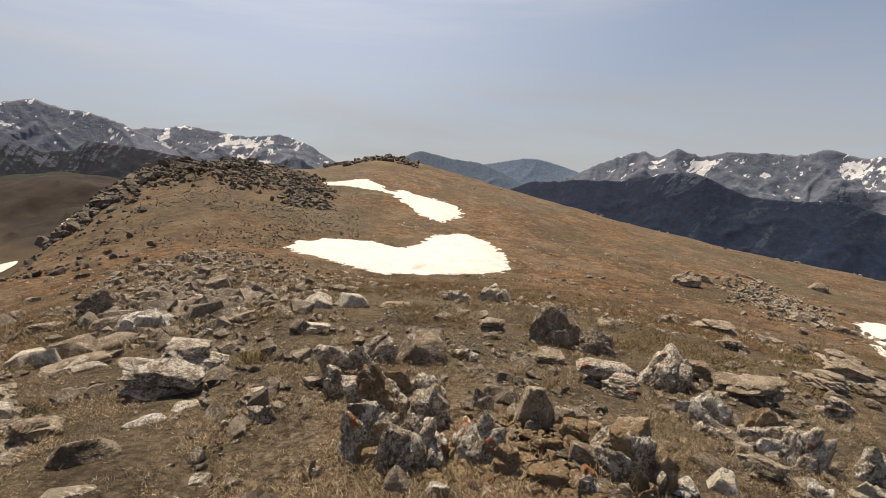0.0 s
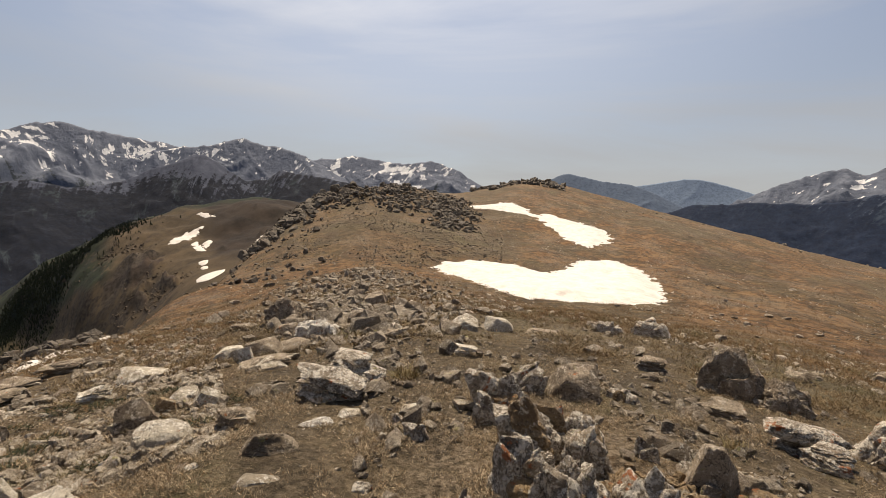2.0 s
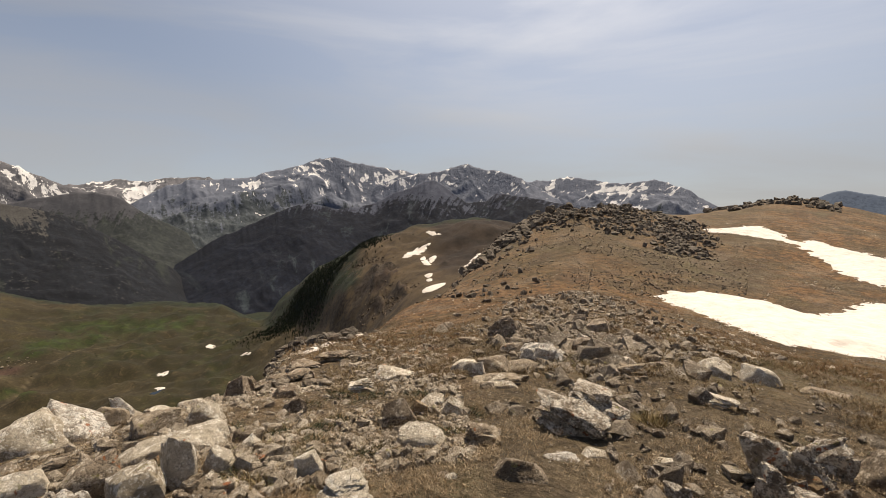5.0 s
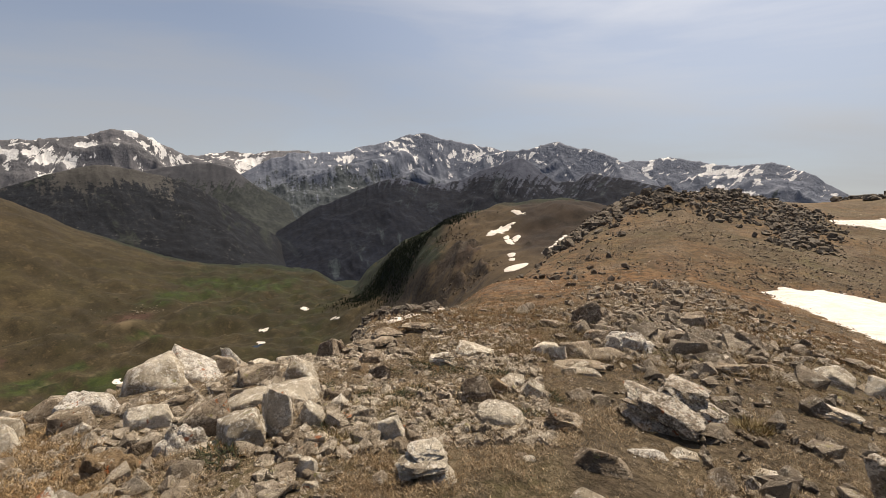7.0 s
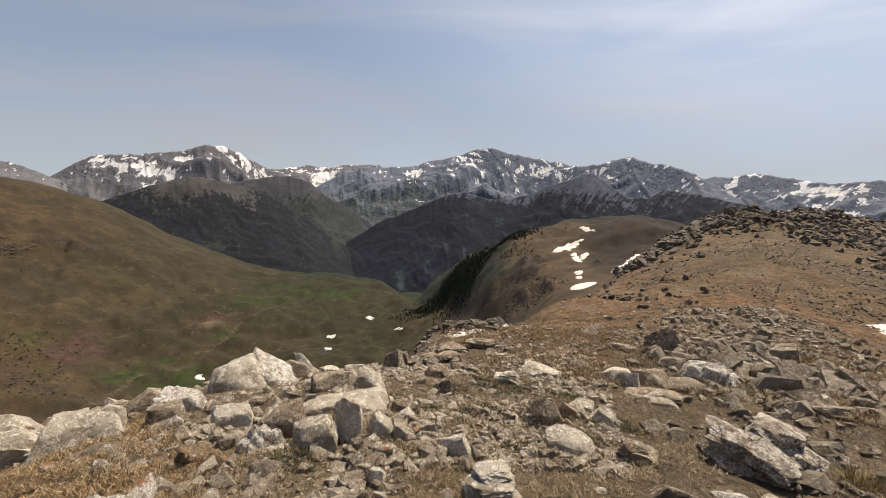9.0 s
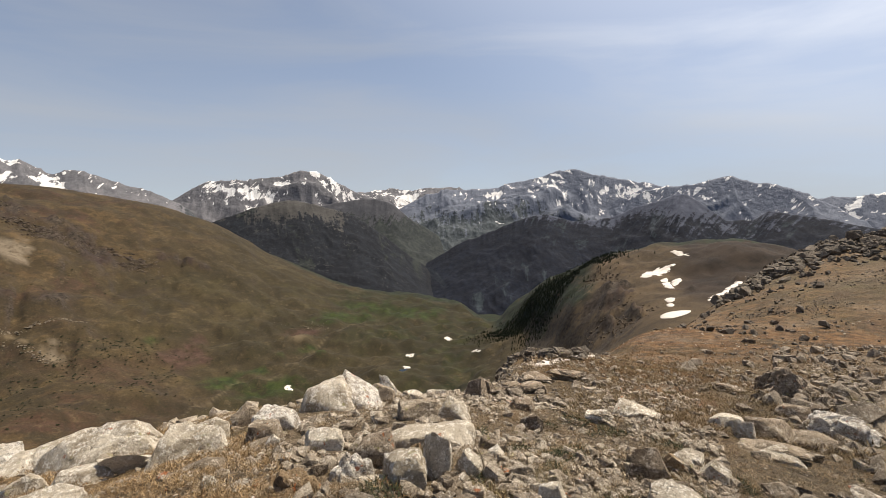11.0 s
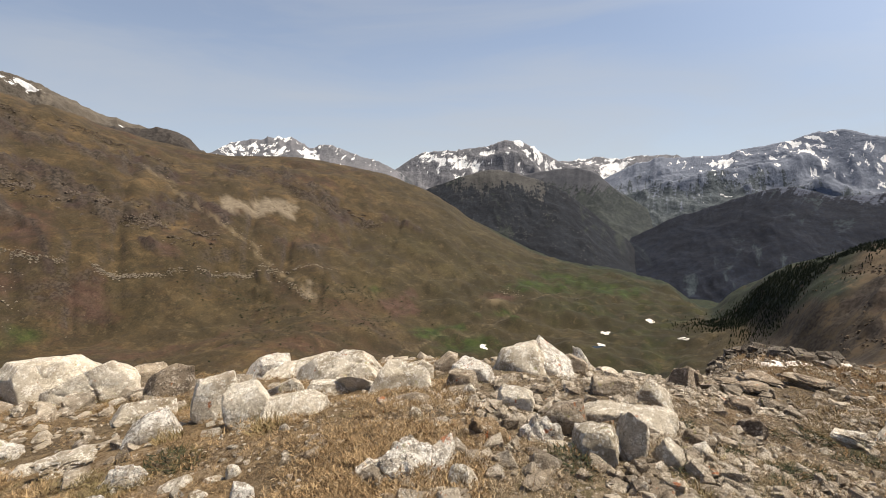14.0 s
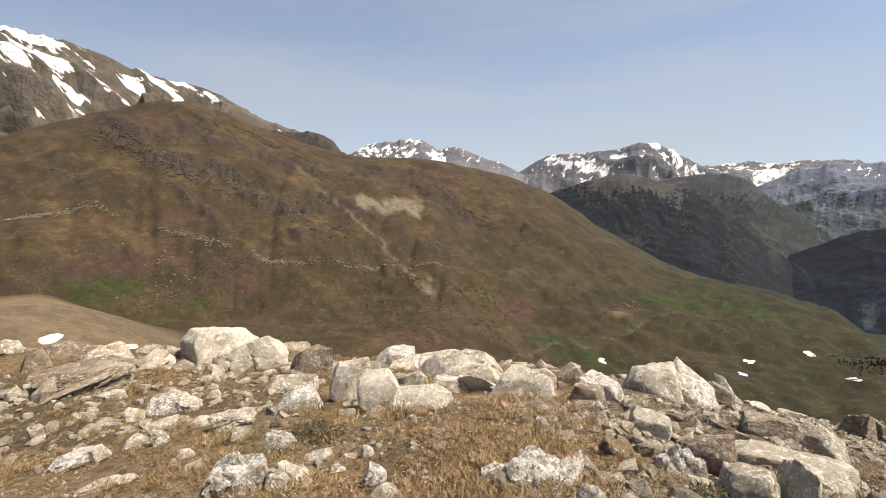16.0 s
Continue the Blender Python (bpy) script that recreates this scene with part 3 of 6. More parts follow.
    run = (fbm((deg - 1.04 * el) / 1.1, el / 5, 5, 95, .65) + .5 * fbm(x / 45, y / 45, 4, 96)) * smooth(94, 104, deg) * smooth(500, 640, Rr)
    gold = smooth(98, 112, deg) * (1 - smooth(60, 200, Rr)) * smooth(-.7, .2, n2)
    gold = np.clip(gold + .8 * smooth(-.5, .5, fbm(x / 22, y / 22, 3, 87)) * smooth(141, 146, deg) * smooth(60, 120, Rr) * smooth(260, 200, Rr), 0, 1)
    ob = sheet("ground", x, y, z, GROUND, (("dry", dry), ("gold", gold), ("stony", stony), ("far", far), ("green", green), ("scree", scree), ("track", track), ("wood", wood), ("tan", tan), ("dome", dome), ("redden", redden), ("lush", lush), ("slope", slope), ("run", run), ("crags", crags)))
    return tagged(ob, "brown alpine turf and stony slopes falling to a green valley", "ground", kind="structure")


lay_ground()


# ---------------------------------------------------------------- mountains
def mountain(label, material, crest, radius, base, front, relief=0.105, grain=420.0, rough=0.10, seed=1, back=500.0, sharp=1.25, crumble=0.035, jagged=1.5):
    """A mountain whose crest line follows a bearing curve at one distance; spurs and gullies run down its front."""
    line = curve(*crest)
    a0, a1 = crest[0][0], crest[-1][0]
    deg = np.arange(a0, a1 + .01, .13)
    v = np.concatenate([np.linspace(0, 1, 70), 1 + np.linspace(0, 1, 4)[1:]])
    D, V = np.meshgrid(deg, v)
    top = EYE + radius * np.tan(np.radians(line(D)))
    crag = .5 * fbm(D / .9, D * 0 + seed, 5, seed, .6) + jagged * (ridged(D / 1.3, D * 0 + 2 * seed, 4, seed + 2, .6) - 1.0)
    crag = radius * np.radians(rough) * crag
    wide = grain / radius * 57.3                    # width of a spur, in degrees
    along_s, down = D / wide, (1 - np.clip(V, 0, 1)) * front / grain
    lean = 2.2 * fbm(along_s / 4.5, along_s * 0 + .3 * seed, 2, seed + 4) * (1 - np.clip(V, 0, 1))
    u = along_s + lean + .8 * fbm(along_s / 2.5, down * .9 + seed, 3, seed + 9)
    spur = (ridged(u * .5, down * .25 + seed, 2, seed + 20, .45) - .8) + .5 * (ridged(u * 1.25 + .4 * down, down * .6, 3, seed + 31, .5) - .9) + .28 * (ridged(u * 3.3 - .5 * down, down * 1.5, 3, seed + 37, .5) - .9)
    spur = np.tanh(1.3 * spur) / 1.5
    r = np.where(V <= 1, radius - front * (1 - V), radius + back * (V - 1))
    r = r - .1 * relief * front * spur * np.clip(1.15 - V, 0, 1) * (V <= 1) + (.03 + .9 * relief) * front * fbm(D / (2.5 * wide), D * 0, 3, seed + 5)
    x, y = -np.sin(np.radians(D)) * r, np.cos(np.radians(D)) * r
    rise = np.where(V <= 1, np.clip(V, 0, 1) ** sharp, 1 - .55 * np.clip(V - 1, 0, 1))
    z = base + (top - base) * rise + crag * smooth(.74, 1.0, V)
    body = np.clip(V * 3, 0, 1) * np.clip((1.0 - V) * 3.6, 0.05, 1) * (V <= 1)
    detail = ridged(x / 130, y / 130, 5, seed + 40, .58) - .9
    z = z + (top - base) * body * (2.1 * relief * spur + crumble * detail)
    peak = max(1.0, float(top.max() - base))
    level = np.clip((z - base) / peak, 0, 2)
    hollow = z - (np.roll(z, 7, 1) + np.roll(z, -7, 1) + np.roll(z, 13, 1) + np.roll(z, -13, 1)) / 4
    hollow[:, :13], hollow[:, -13:] = 0, 0
    drift = .175 * smooth(.42, .85, level) - .08 * np.clip(hollow / 18, -1, 1) * (V <= .97) - .02 * detail - .06 * smooth(.92, 1.0, V)
    ob = sheet("mountain", x, y, z, material, (("u", (D + .8 * wide * lean) / 30), ("v", np.clip((top - base) * rise / peak, 0, 2)), ("drift", drift)))
    return tagged(ob, label, "mountain", kind="structure")


# blue haze of distance is mixed into the rock and forest colours of both
HAZED_ROCK = mountain_material("haze_tinted_rock_and_snow", (.1240, .1398, .1777), (.1653, .1819, .2229), (.0640, .0770, .0850), (.0790, .0920, .0990), (.0820, .1041, .1106), .31, .46, bump=.8)
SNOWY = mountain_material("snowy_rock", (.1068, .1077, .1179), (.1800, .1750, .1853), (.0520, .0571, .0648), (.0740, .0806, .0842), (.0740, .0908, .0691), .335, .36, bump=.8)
# distance haze is painted in: the forest colours lean to dark blue
WOODED = mountain_material("pine_forest_slope", (.035, .034, .033), (.074, .070, .065), (.0062, .0080, .0121), (.0111, .0141, .0198), (.028, .034, .027), 0.0, .84, speck=.6, bump=0.35)
LONG_WOOD = mountain_material("haze_tinted_pine_slope", (.0350, .0414, .0638), (.0780, .0874, .1174), (.0023, .0047, .0122), (.0040, .0077, .0178), (.0330, .0459, .0522), 0.0, .80, bump=.3, gullies=.22, speck=.12)
# even blue base colours stand in for the thick haze over these two hills
HAZE_HILL = mountain_material("haze_painted_hill", (.090, .121, .172), (.105, .136, .187), (.086, .117, .168), (.098, .129, .179), (.098, .129, .179), 0.0, .9, bump=0.06)
DISTANT = mountain_material("haze_painted_horizon_hill", (.172, .226, .304), (.179, .234, .312), (.168, .222, .300), (.176, .230, .308), (.176, .230, .308), 0.0, .9, bump=0.02)
# the blue in this rock and wood is haze put into the colour
RIGHT = mountain_material("haze_tinted_forest_range", (.0937, .1090, .1455), (.1550, .1700, .2047), (.0424, .0598, .0953), (.0568, .0740, .1095), (.0546, .0740, .1068), .295, .40, bump=0.7)
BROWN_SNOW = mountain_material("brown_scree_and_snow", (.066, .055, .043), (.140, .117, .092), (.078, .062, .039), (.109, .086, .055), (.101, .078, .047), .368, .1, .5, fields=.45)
# painted haze: navy in the foothill forest, grey-blue over the spur's green
HAZED_WOOD = mountain_material("haze_tinted_forest", (.0390, .0517, .0793), (.0660, .0836, .1170), (.0062, .0144, .0354), (.0106, .0211, .0468), (.0350, .0506, .0715), 0.0, .92, bump=.2, gullies=.2, speck=.1)
GREEN_SPUR = mountain_material("haze_tinted_green_valley_side", (.0450, .0474, .0554), (.0740, .0736, .0815), (.0250, .0300, .0314), (.0390, .0455, .0428), (.0480, .0571, .0470), 0.0, .72, bump=0.25)

KNOB = mountain_material("dark_cliff_rock", (.035, .030, .027), (.094, .078, .066), (.070, .055, .035), (.101, .078, .048), (.094, .070, .043), 0.0, .45)

mountain("grey rocky range with thin snow streaks above forest", HAZED_ROCK, ((6, -8), (10, -4.2), (12.9, -2.6), (15.1, -1.4), (18.8, 0), (22.6, -.3), (28, .5), (31.5, .1), (36, -.5), (42, -4)), 4250, -560, 1100, seed=3)
mountain("jagged grey peak streaked with snow", HAZED_ROCK, ((28, -3), (33, 0), (37, 1.4), (38.7, 1.7), (40.4, 2.3), (42.3, 1.8), (44, 1.3), (46, 1.2), (50, .3), (56, -3)), 4000, -560, 1000, seed=14)
mountain("broad grey massif with snowfields under its summit", HAZED_ROCK, ((40, -2), (46, 1.0), (50, 1.9), (53.5, 2.5), (56.5, 3.2), (58, 3.0), (60.9, 2.1), (63, 1.6), (66.2, .9), (70.7, .7), (76, -1), (80, -4)), 4200, -560, 1250, seed=28)
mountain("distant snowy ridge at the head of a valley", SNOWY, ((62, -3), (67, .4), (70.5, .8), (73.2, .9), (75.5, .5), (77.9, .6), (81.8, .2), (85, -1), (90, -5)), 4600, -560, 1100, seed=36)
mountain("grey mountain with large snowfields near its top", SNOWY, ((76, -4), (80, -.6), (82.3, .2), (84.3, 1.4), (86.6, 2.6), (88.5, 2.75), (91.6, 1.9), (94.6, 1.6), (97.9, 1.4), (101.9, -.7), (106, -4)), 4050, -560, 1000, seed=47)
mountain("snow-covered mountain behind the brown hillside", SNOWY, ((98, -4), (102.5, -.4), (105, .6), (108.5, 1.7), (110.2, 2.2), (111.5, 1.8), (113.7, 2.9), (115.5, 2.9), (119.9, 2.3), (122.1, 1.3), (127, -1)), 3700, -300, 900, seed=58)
mountain("dark cone-shaped mountain covered in pine forest", WOODED, ((64, -16), (69.4, -14.3), (71.2, -12.5), (72.6, -10.9), (74, -8.9), (76.2, -7.3), (79.7, -4.6), (83, -2.5), (87.2, -1.3), (89.8, -.8), (92.2, -1.2), (94.6, -1.9), (96.5, -2.6), (102, -5), (108, -9)), 2700, -560, 900, .02, 240, .05, crumble=.016, seed=69, sharp=1.0)
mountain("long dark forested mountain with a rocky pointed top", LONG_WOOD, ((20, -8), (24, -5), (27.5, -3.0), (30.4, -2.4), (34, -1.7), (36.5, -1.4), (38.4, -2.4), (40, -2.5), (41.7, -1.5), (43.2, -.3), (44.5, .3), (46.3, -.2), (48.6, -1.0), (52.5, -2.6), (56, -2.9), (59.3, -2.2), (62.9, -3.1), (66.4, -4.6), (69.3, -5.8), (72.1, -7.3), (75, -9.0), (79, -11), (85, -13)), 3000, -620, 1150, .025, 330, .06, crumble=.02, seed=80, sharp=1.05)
mountain("green spur between forested mountains, with painted haze in its colour", GREEN_SPUR, ((66, -11), (68.5, -8), (70.7, -6.2), (73, -4.5), (75.7, -3.0), (78.2, -1.0), (80.5, -.5), (84, -.9), (88, -2), (94, -6)), 3450, -560, 900, .05, 300, .05, crumble=.015, seed=136)
mountain("low far hill with blue-grey haze painted into its colour", HAZE_HILL, ((-14, -7), (-8.1, -3.6), (-4.6, -2.3), (-1.2, -1.9), (1, -1.45), (2.6, -1.15), (5, -2.0), (9, -2.7), (15, -5)), 4300, -600, 900, crumble=.01, relief=.04, seed=91, rough=.04)
mountain("pale hill on the horizon with blue haze painted into its colour", DISTANT, ((-25, -6), (-19, -3.6), (-16.3, -2.75), (-13.7, -2.0), (-12, -1.55), (-10.6, -1.4), (-7, -2.0), (-5.7, -2.25), (0, -3), (8, -4.5)), 4800, -640, 600, relief=.02, crumble=.0, seed=92, rough=.03, back=100)
mountain("far range with small snow patches, tinted blue-grey with painted haze", RIGHT, ((-75, -1), (-60, .5), (-43.2, .3), (-41, .5), (-39.2, 1.0), (-37.2, .4), (-34, .4), (-31.1, .4), (-29.1, -.2), (-26.4, .4), (-24.5, -.5), (-23, 0), (-20.7, -.6), (-16.3, -2.7), (-12, -5), (-8, -8)), 4200, -640, 1100, .14, seed=103)
mountain("dark forested foothills above a deep valley, tinted blue with painted haze", HAZED_WOOD, ((-75, -7), (-60, -6), (-44.2, -4.6), (-41, -3.7), (-38.6, -4.0), (-34.6, -4.1), (-32.1, -3.5), (-30.1, -2.6), (-28.2, -2.0), (-25.7, -2.2), (-23.5, -3.0), (-21.1, -3.4), (-16.8, -3.6), (-13.6, -4.0), (-10.9, -4.2), (-8.9, -5.1), (-4, -6.5), (2, -10)), 3200, -700, 1000, .03, 420, .05, crumble=.02, seed=114)
mountain("steep brown mountain with long snowfields", BROWN_SNOW, ((112, -3), (118, -.5), (121, .3), (123.5, 1.5), (125.2, 3.1), (128.5, 3.5), (131.5, 4.7), (135.4, 6.6), (138, 7.95), (142.9, 8.9), (147.3, 10.4), (150.4, 11.1), (153, 11.4), (160, 11.2), (172, 8), (185, 2)), 2450, -60, 800, .16, 200, .12, seed=125)
mountain("dark rocky knob on the skyline of the brown hillside", KNOB, ((119, -2), (121.5, .2), (123.0, 1.2), (123.7, 2.0), (124.4, 2.7), (125.2, 3.15), (126.7, 3.55), (128.3, 3.4), (130.5, 3.5), (133, 3.6), (136, 3.0), (140, 1)), 1750, -60, 260, .05, 60, .07, seed=147, back=200, sharp=.8, crumble=.05)

# ---------------------------------------------------------------- rocks
def rock_material(name, dark, light, lichen, lichen_amount, orange=0.0, per_island=False, strata=0.5, pit=.55):
    n = Nodes(name)
    if not per_island:                              # every stone has its own stretch of the grain
        away = n.t.nodes.new("ShaderNodeVectorMath")
        away.operation = "ADD"
        n.put(away.inputs[0], n.co)
        n.put(away.inputs[1], n.vector(n.math("MULTIPLY", n.random(), 57.0), n.math("MULTIPLY", n.random(), 31.0), n.math("MULTIPLY", n.random(), 43.0)))
        n.co = away.outputs[0]
    layer = n.noise(1, 5, .6, n.scaled(3, 4, 26, .5), .5)
    coarse, fine = n.noise(2.6, 8, .62, warp=.3), n.noise(30, 6, .75)
    c = n.mix(n.span(coarse, .36, .60), dark, light)
    c = n.mix(n.math("MULTIPLY", n.span(layer, .47, .60), strata), c, n.mix(.7, c, dark))
    rnd = n.island() if per_island else n.random()
    c = n.mix(n.span(rnd, 0, 1, 0.0, .55 if per_island else .25), c, n.mix(.5, dark, (.06, .047, .036)))
    c = n.mix(n.span(n.math("FRACT", n.math("MULTIPLY", rnd, 7.31)), .5, 1, 0.0, .5), c, light)
    # brown weathering in broad stains, crusts of lichen in spots of two sizes, black specks
    c = n.mix(n.span(n.noise(1.9, 8, .72, warp=.4), .50, .60, 0, .62), c, n.mix(.55, c, (.20, .135, .08)))
    spots = n.math("ADD", n.math("MULTIPLY", n.noise(11, 6, .74), .6), n.math("MULTIPLY", n.noise(46, 4, .7), .4))
    c = n.mix(n.span(spots, .58 - .10 * lichen_amount, .63 - .10 * lichen_amount, 0, .9), c, lichen)
    pits = n.math("ADD", n.math("MULTIPLY", n.noise(58, 7, .82), .6), n.math("MULTIPLY", n.noise(14, 6, .76), .4))
    c = n.mix(n.span(pits, .44, .485, pit, 0.0), c, n.mix(.25, (.022, .018, .014), dark))
    yellow = n.math("MULTIPLY", n.span(n.noise(6, 5, .7), .63, .67), .6)
    c = n.mix(yellow, c, (.32, .29, .10))
    if orange > 0:
        c = n.mix(n.math("MULTIPLY", n.span(n.noise(5.3, 6, .72, warp=.3), .66 - .1 * orange, .68 - .1 * orange), .85), c, (.40, .125, .04))
    bent = n.t.nodes.new("ShaderNodeVectorMath")
    bent.operation = "ADD"
    wob = n.t.nodes.new("ShaderNodeTexNoise")
    wob.inputs["Scale"].default_value = 4
    n.put(wob.inputs["Vector"], n.co)
    n.put(bent.inputs[0], n.co), n.put(bent.inputs[1], wob.outputs["Color"])
    crack = n.span(n.cells(3.1, n.scaled(1, 1, 1.8, .4, bent.outputs[0]), "DISTANCE_TO_EDGE"), 0, .016, 1, 0)
    crack = n.math("MULTIPLY", crack, n.span(n.noise(2.2, 2), .45, .6))
    c = n.mix(n.math("MULTIPLY", crack, .45), c, (.0195, .0156, .0125))
    fine = n.math("SUBTRACT", fine, n.math("MULTIPLY", crack, 1.2))
    fine = n.math("ADD", fine, n.math("MULTIPLY", pits, 1.4))
    h = n.math("ADD", n.math("MULTIPLY", layer, .45 * strata), n.math("ADD", n.math("MULTIPLY", coarse, .5), n.math("MULTIPLY", fine, .34)))
    return n.done(c, .9, h, .085)


ROCK = {
    "dark": rock_material("grey_schist", (.144, .110, .080), (.450, .356, .256), (.650, .562, .450), .55, .15, pit=.75),
    "lichen": rock_material("lichened_schist", (.175, .135, .098), (.525, .431, .325), (.800, .725, .613), 1.0, .5, strata=.45, pit=.8),
    "pale": rock_material("pale_limestone", (.37, .30, .21), (.77, .68, .545), (.88, .82, .72), .72, .12, strata=.25, pit=.36),
    "white": rock_material("white_quartzite", (.27, .225, .175), (.72, .64, .53), (.86, .81, .73), 1.05, .35, strata=.5, pit=.65),
    "weathered": rock_material("weathered_brown_schist", (.188, .144, .100), (.512, .413, .300), (.650, .562, .450), .5, .12, strata=.6, pit=.6),
    "ochre": rock_material("ochre_schist", (.180, .118, .066), (.456, .324, .186), (.624, .528, .408), .45, .5, pit=.6),
}
LOOSE_DARK = rock_material("loose_grey_stone", (.1166, .0910, .0671), (.4471, .3711, .2792), (.5893, .5283, .4364), .45, per_island=True, pit=.6)
LOOSE_PALE = rock_material("loose_pale_stone", (.2591, .2052, .1454), (.6472, .5500, .4257), (.7339, .6579, .5500), .5, .1, per_island=True, strata=.3, pit=.45)
LOOSE_OCHRE = rock_material("loose_ochre_stone", (.17, .105, .055), (.46, .33, .19), (.55, .47, .36), .45, .5, per_island=True, pit=.5)
LEDGE_STONE = rock_material("far_ledge_stone", (.101, .082, .061), (.257, .218, .164), (.312, .281, .234), .3, per_island=True)
DARK_BOULDER = rock_material("dark_weathered_stone", (.0541, .0435, .0336), (.2107, .1763, .1378), (.2944, .2624, .2239), .45, per_island=True)

CLIFF = rock_material("dark_brown_cliff", (.043, .031, .023), (.117, .087, .062), (.148, .121, .092), .2, per_island=True)

OUTCROP = rock_material("dark_outcrop_stone", (.0408, .0296, .0240), (.1248, .0968, .0752), (.1624, .1376, .1088), .3, per_island=True)

# size of the chips knocked off the corners, how crisp the edges are, roughness, layering, cracks
SHAPES = {
    "slab": (8, 40, .022, .35, 1), "ledge": (10, 34, .05, .9, 2), "crag": (14, 30, .065, .8, 3), "block": (11, 64, .022, .15, 1), "boulder": (12, 52, .026, .10, 2)}
BALLS = {}


def ball(level):
    """Directions and triangles of an even ball of points."""
    if level not in BALLS:
        bm = bmesh.new()
        bmesh.ops.create_icosphere(bm, subdivisions=level, radius=1)
        bm.verts.ensure_lookup_table()
        BALLS[level] = np.array([v.co[:] for v in bm.verts]), np.array([[v.index for v in f.verts] for f in bm.faces], np.int32)
        bm.free()
    return BALLS[level]


def vnoise3(p, seed=0):
    """Smooth noise in space between -1 and 1."""
    z = np.floor(p[:, 2])
    f = p[:, 2] - z
    f = f * f * (3 - 2 * f)
    lo, hi = vnoise(p[:, 0] + 31.7 * z, p[:, 1] - 17.3 * z, seed), vnoise(p[:, 0] + 31.7 * (z + 1), p[:, 1] - 17.3 * (z + 1), seed)
    return lo * (1 - f) + hi * f


def fbm3(p, octaves=4, seed=0, gain=.55):
    return sum(gain**k * vnoise3(p * 2.03**k + 5.1 * k, seed + k) for k in range(octaves))


def broken_stone(rng, level, size, shape, lean=0.0):
    """Points of a stone broken along flat planes, centred, of the given size; layered and cracked."""
    chips, crisp, rough, layers, cracks = SHAPES[shape]
    way, tris = ball(level)
    seed = rng.randrange(1, 9000)
    planes, dist = [], []
    for axis in range(3):
        for sign in (-1, 1):
            n = np.array([rng.gauss(0, .24) for _ in range(3)])
            n[axis] = sign
            if axis == 2 and sign > 0:
                n[:2] += rng.gauss(0, .22), rng.gauss(0, .22)
            planes.append(n / np.linalg.norm(n)), dist.append(rng.uniform(.82, 1.0))
    for _ in range(chips):
        n = np.array([rng.gauss(0, 1) for _ in range(3)])
        n /= np.linalg.norm(n)
        planes.append(n), dist.append(rng.uniform(.54, .82) * np.abs(n).sum())
    reach = np.clip(way @ np.array(planes).T, 0, None) / np.array(dist)
    radius = (reach ** crisp).sum(1) ** (-1 / crisp)
    size = np.asarray(size, float)
    v = way * radius[:, None] * size / 2
    mean = float(np.cbrt(size.prod()))
    q = v / mean
    out = way * size / 2
    out /= np.linalg.norm(out, axis=1)[:, None]
    push = rough * mean * (1.1 * fbm3(q * 1.9 + seed, 5, seed % 97) + .45 * fbm3(q * 8.5 - seed, 3, seed % 61, .6))
    for _ in range(cracks if level > 3 else 0):
        n = np.array([rng.gauss(0, 1), rng.gauss(0, 1), rng.gauss(0, .55)])
        n /= np.linalg.norm(n)
        gap = (q @ n - rng.uniform(-.38, .38) + .07 * fbm3(q * 2.7 + seed, 3, seed % 53)) / .016
        push -= rng.uniform(.025, .055) * mean * np.exp(-gap * gap)
    v = v + out * push[:, None]
    dip = Vector((rng.uniform(-.5, .5), rng.uniform(-.4, .4), 1)).normalized()
    step = (q @ np.array(dip[:]) * rng.uniform(4.5, 7.5) + .45 * fbm3(q * 2.2 + 3 + seed, 3, seed % 43)) % 1.0
    v[:, :2] *= (1 - .16 * layers * smooth(.15, .95, step) * np.clip(1.15 - np.abs(way[:, 2]), 0, 1))[:, None]
    up = np.clip(v[:, 2] / size[2] + .5, 0, 1) ** 1.25
    v[:, :2] *= (1 - {"slab": .16, "ledge": .18, "crag": .30, "block": .36, "boulder": .34}[shape] * up)[:, None]
    v[:, :2] += up[:, None] * size[:2] * (rng.uniform(-.12, .12), rng.uniform(0, .14))
    v -= (v.min(0) + v.max(0)) / 2
    v *= size / np.ptp(v, axis=0)
    if lean:
        c, k = math.cos(lean), math.sin(lean)
        v = np.stack([v[:, 0] * c + v[:, 2] * k, v[:, 1], v[:, 2] * c - v[:, 0] * k], -1)
    return v, tris


def mesh_of(name, v, f, angle=None):
    me = bpy.data.meshes.new(name)
    me.vertices.add(len(v))
    me.vertices.foreach_set("co", v.astype(np.float32).ravel())
    me.loops.add(f.size)
    me.loops.foreach_set("vertex_index", f.astype(np.int32).ravel())
    me.polygons.add(len(f))
    me.polygons.foreach_set("loop_start", np.arange(0, f.size, 3, dtype=np.int32))
    me.update(calc_edges=True)
    me.polygons.foreach_set("use_smooth", np.full(len(f), angle is not None))
    if angle is not None:
        me.set_sharp_from_angle(angle=radians(angle))
    return me


ROCK_WORDS = {
    "slab": "flat {} slab lying on the turf", "ledge": "low layered {} rock ledge in the turf", "crag": "jagged upright {} rock with cracked layers",
    "block": "angular {} stone block resting on the ground", "boulder": "large rounded {} boulder at the slope's edge"}
ROCK_COLOURS = {"dark": "grey-brown schist", "lichen": "lichen-spotted grey schist", "pale": "pale cream limestone", "white": "whitish quartz-veined", "ochre": "ochre-stained schist", "weathered": "weathered brown schist"}
ROCKS = []


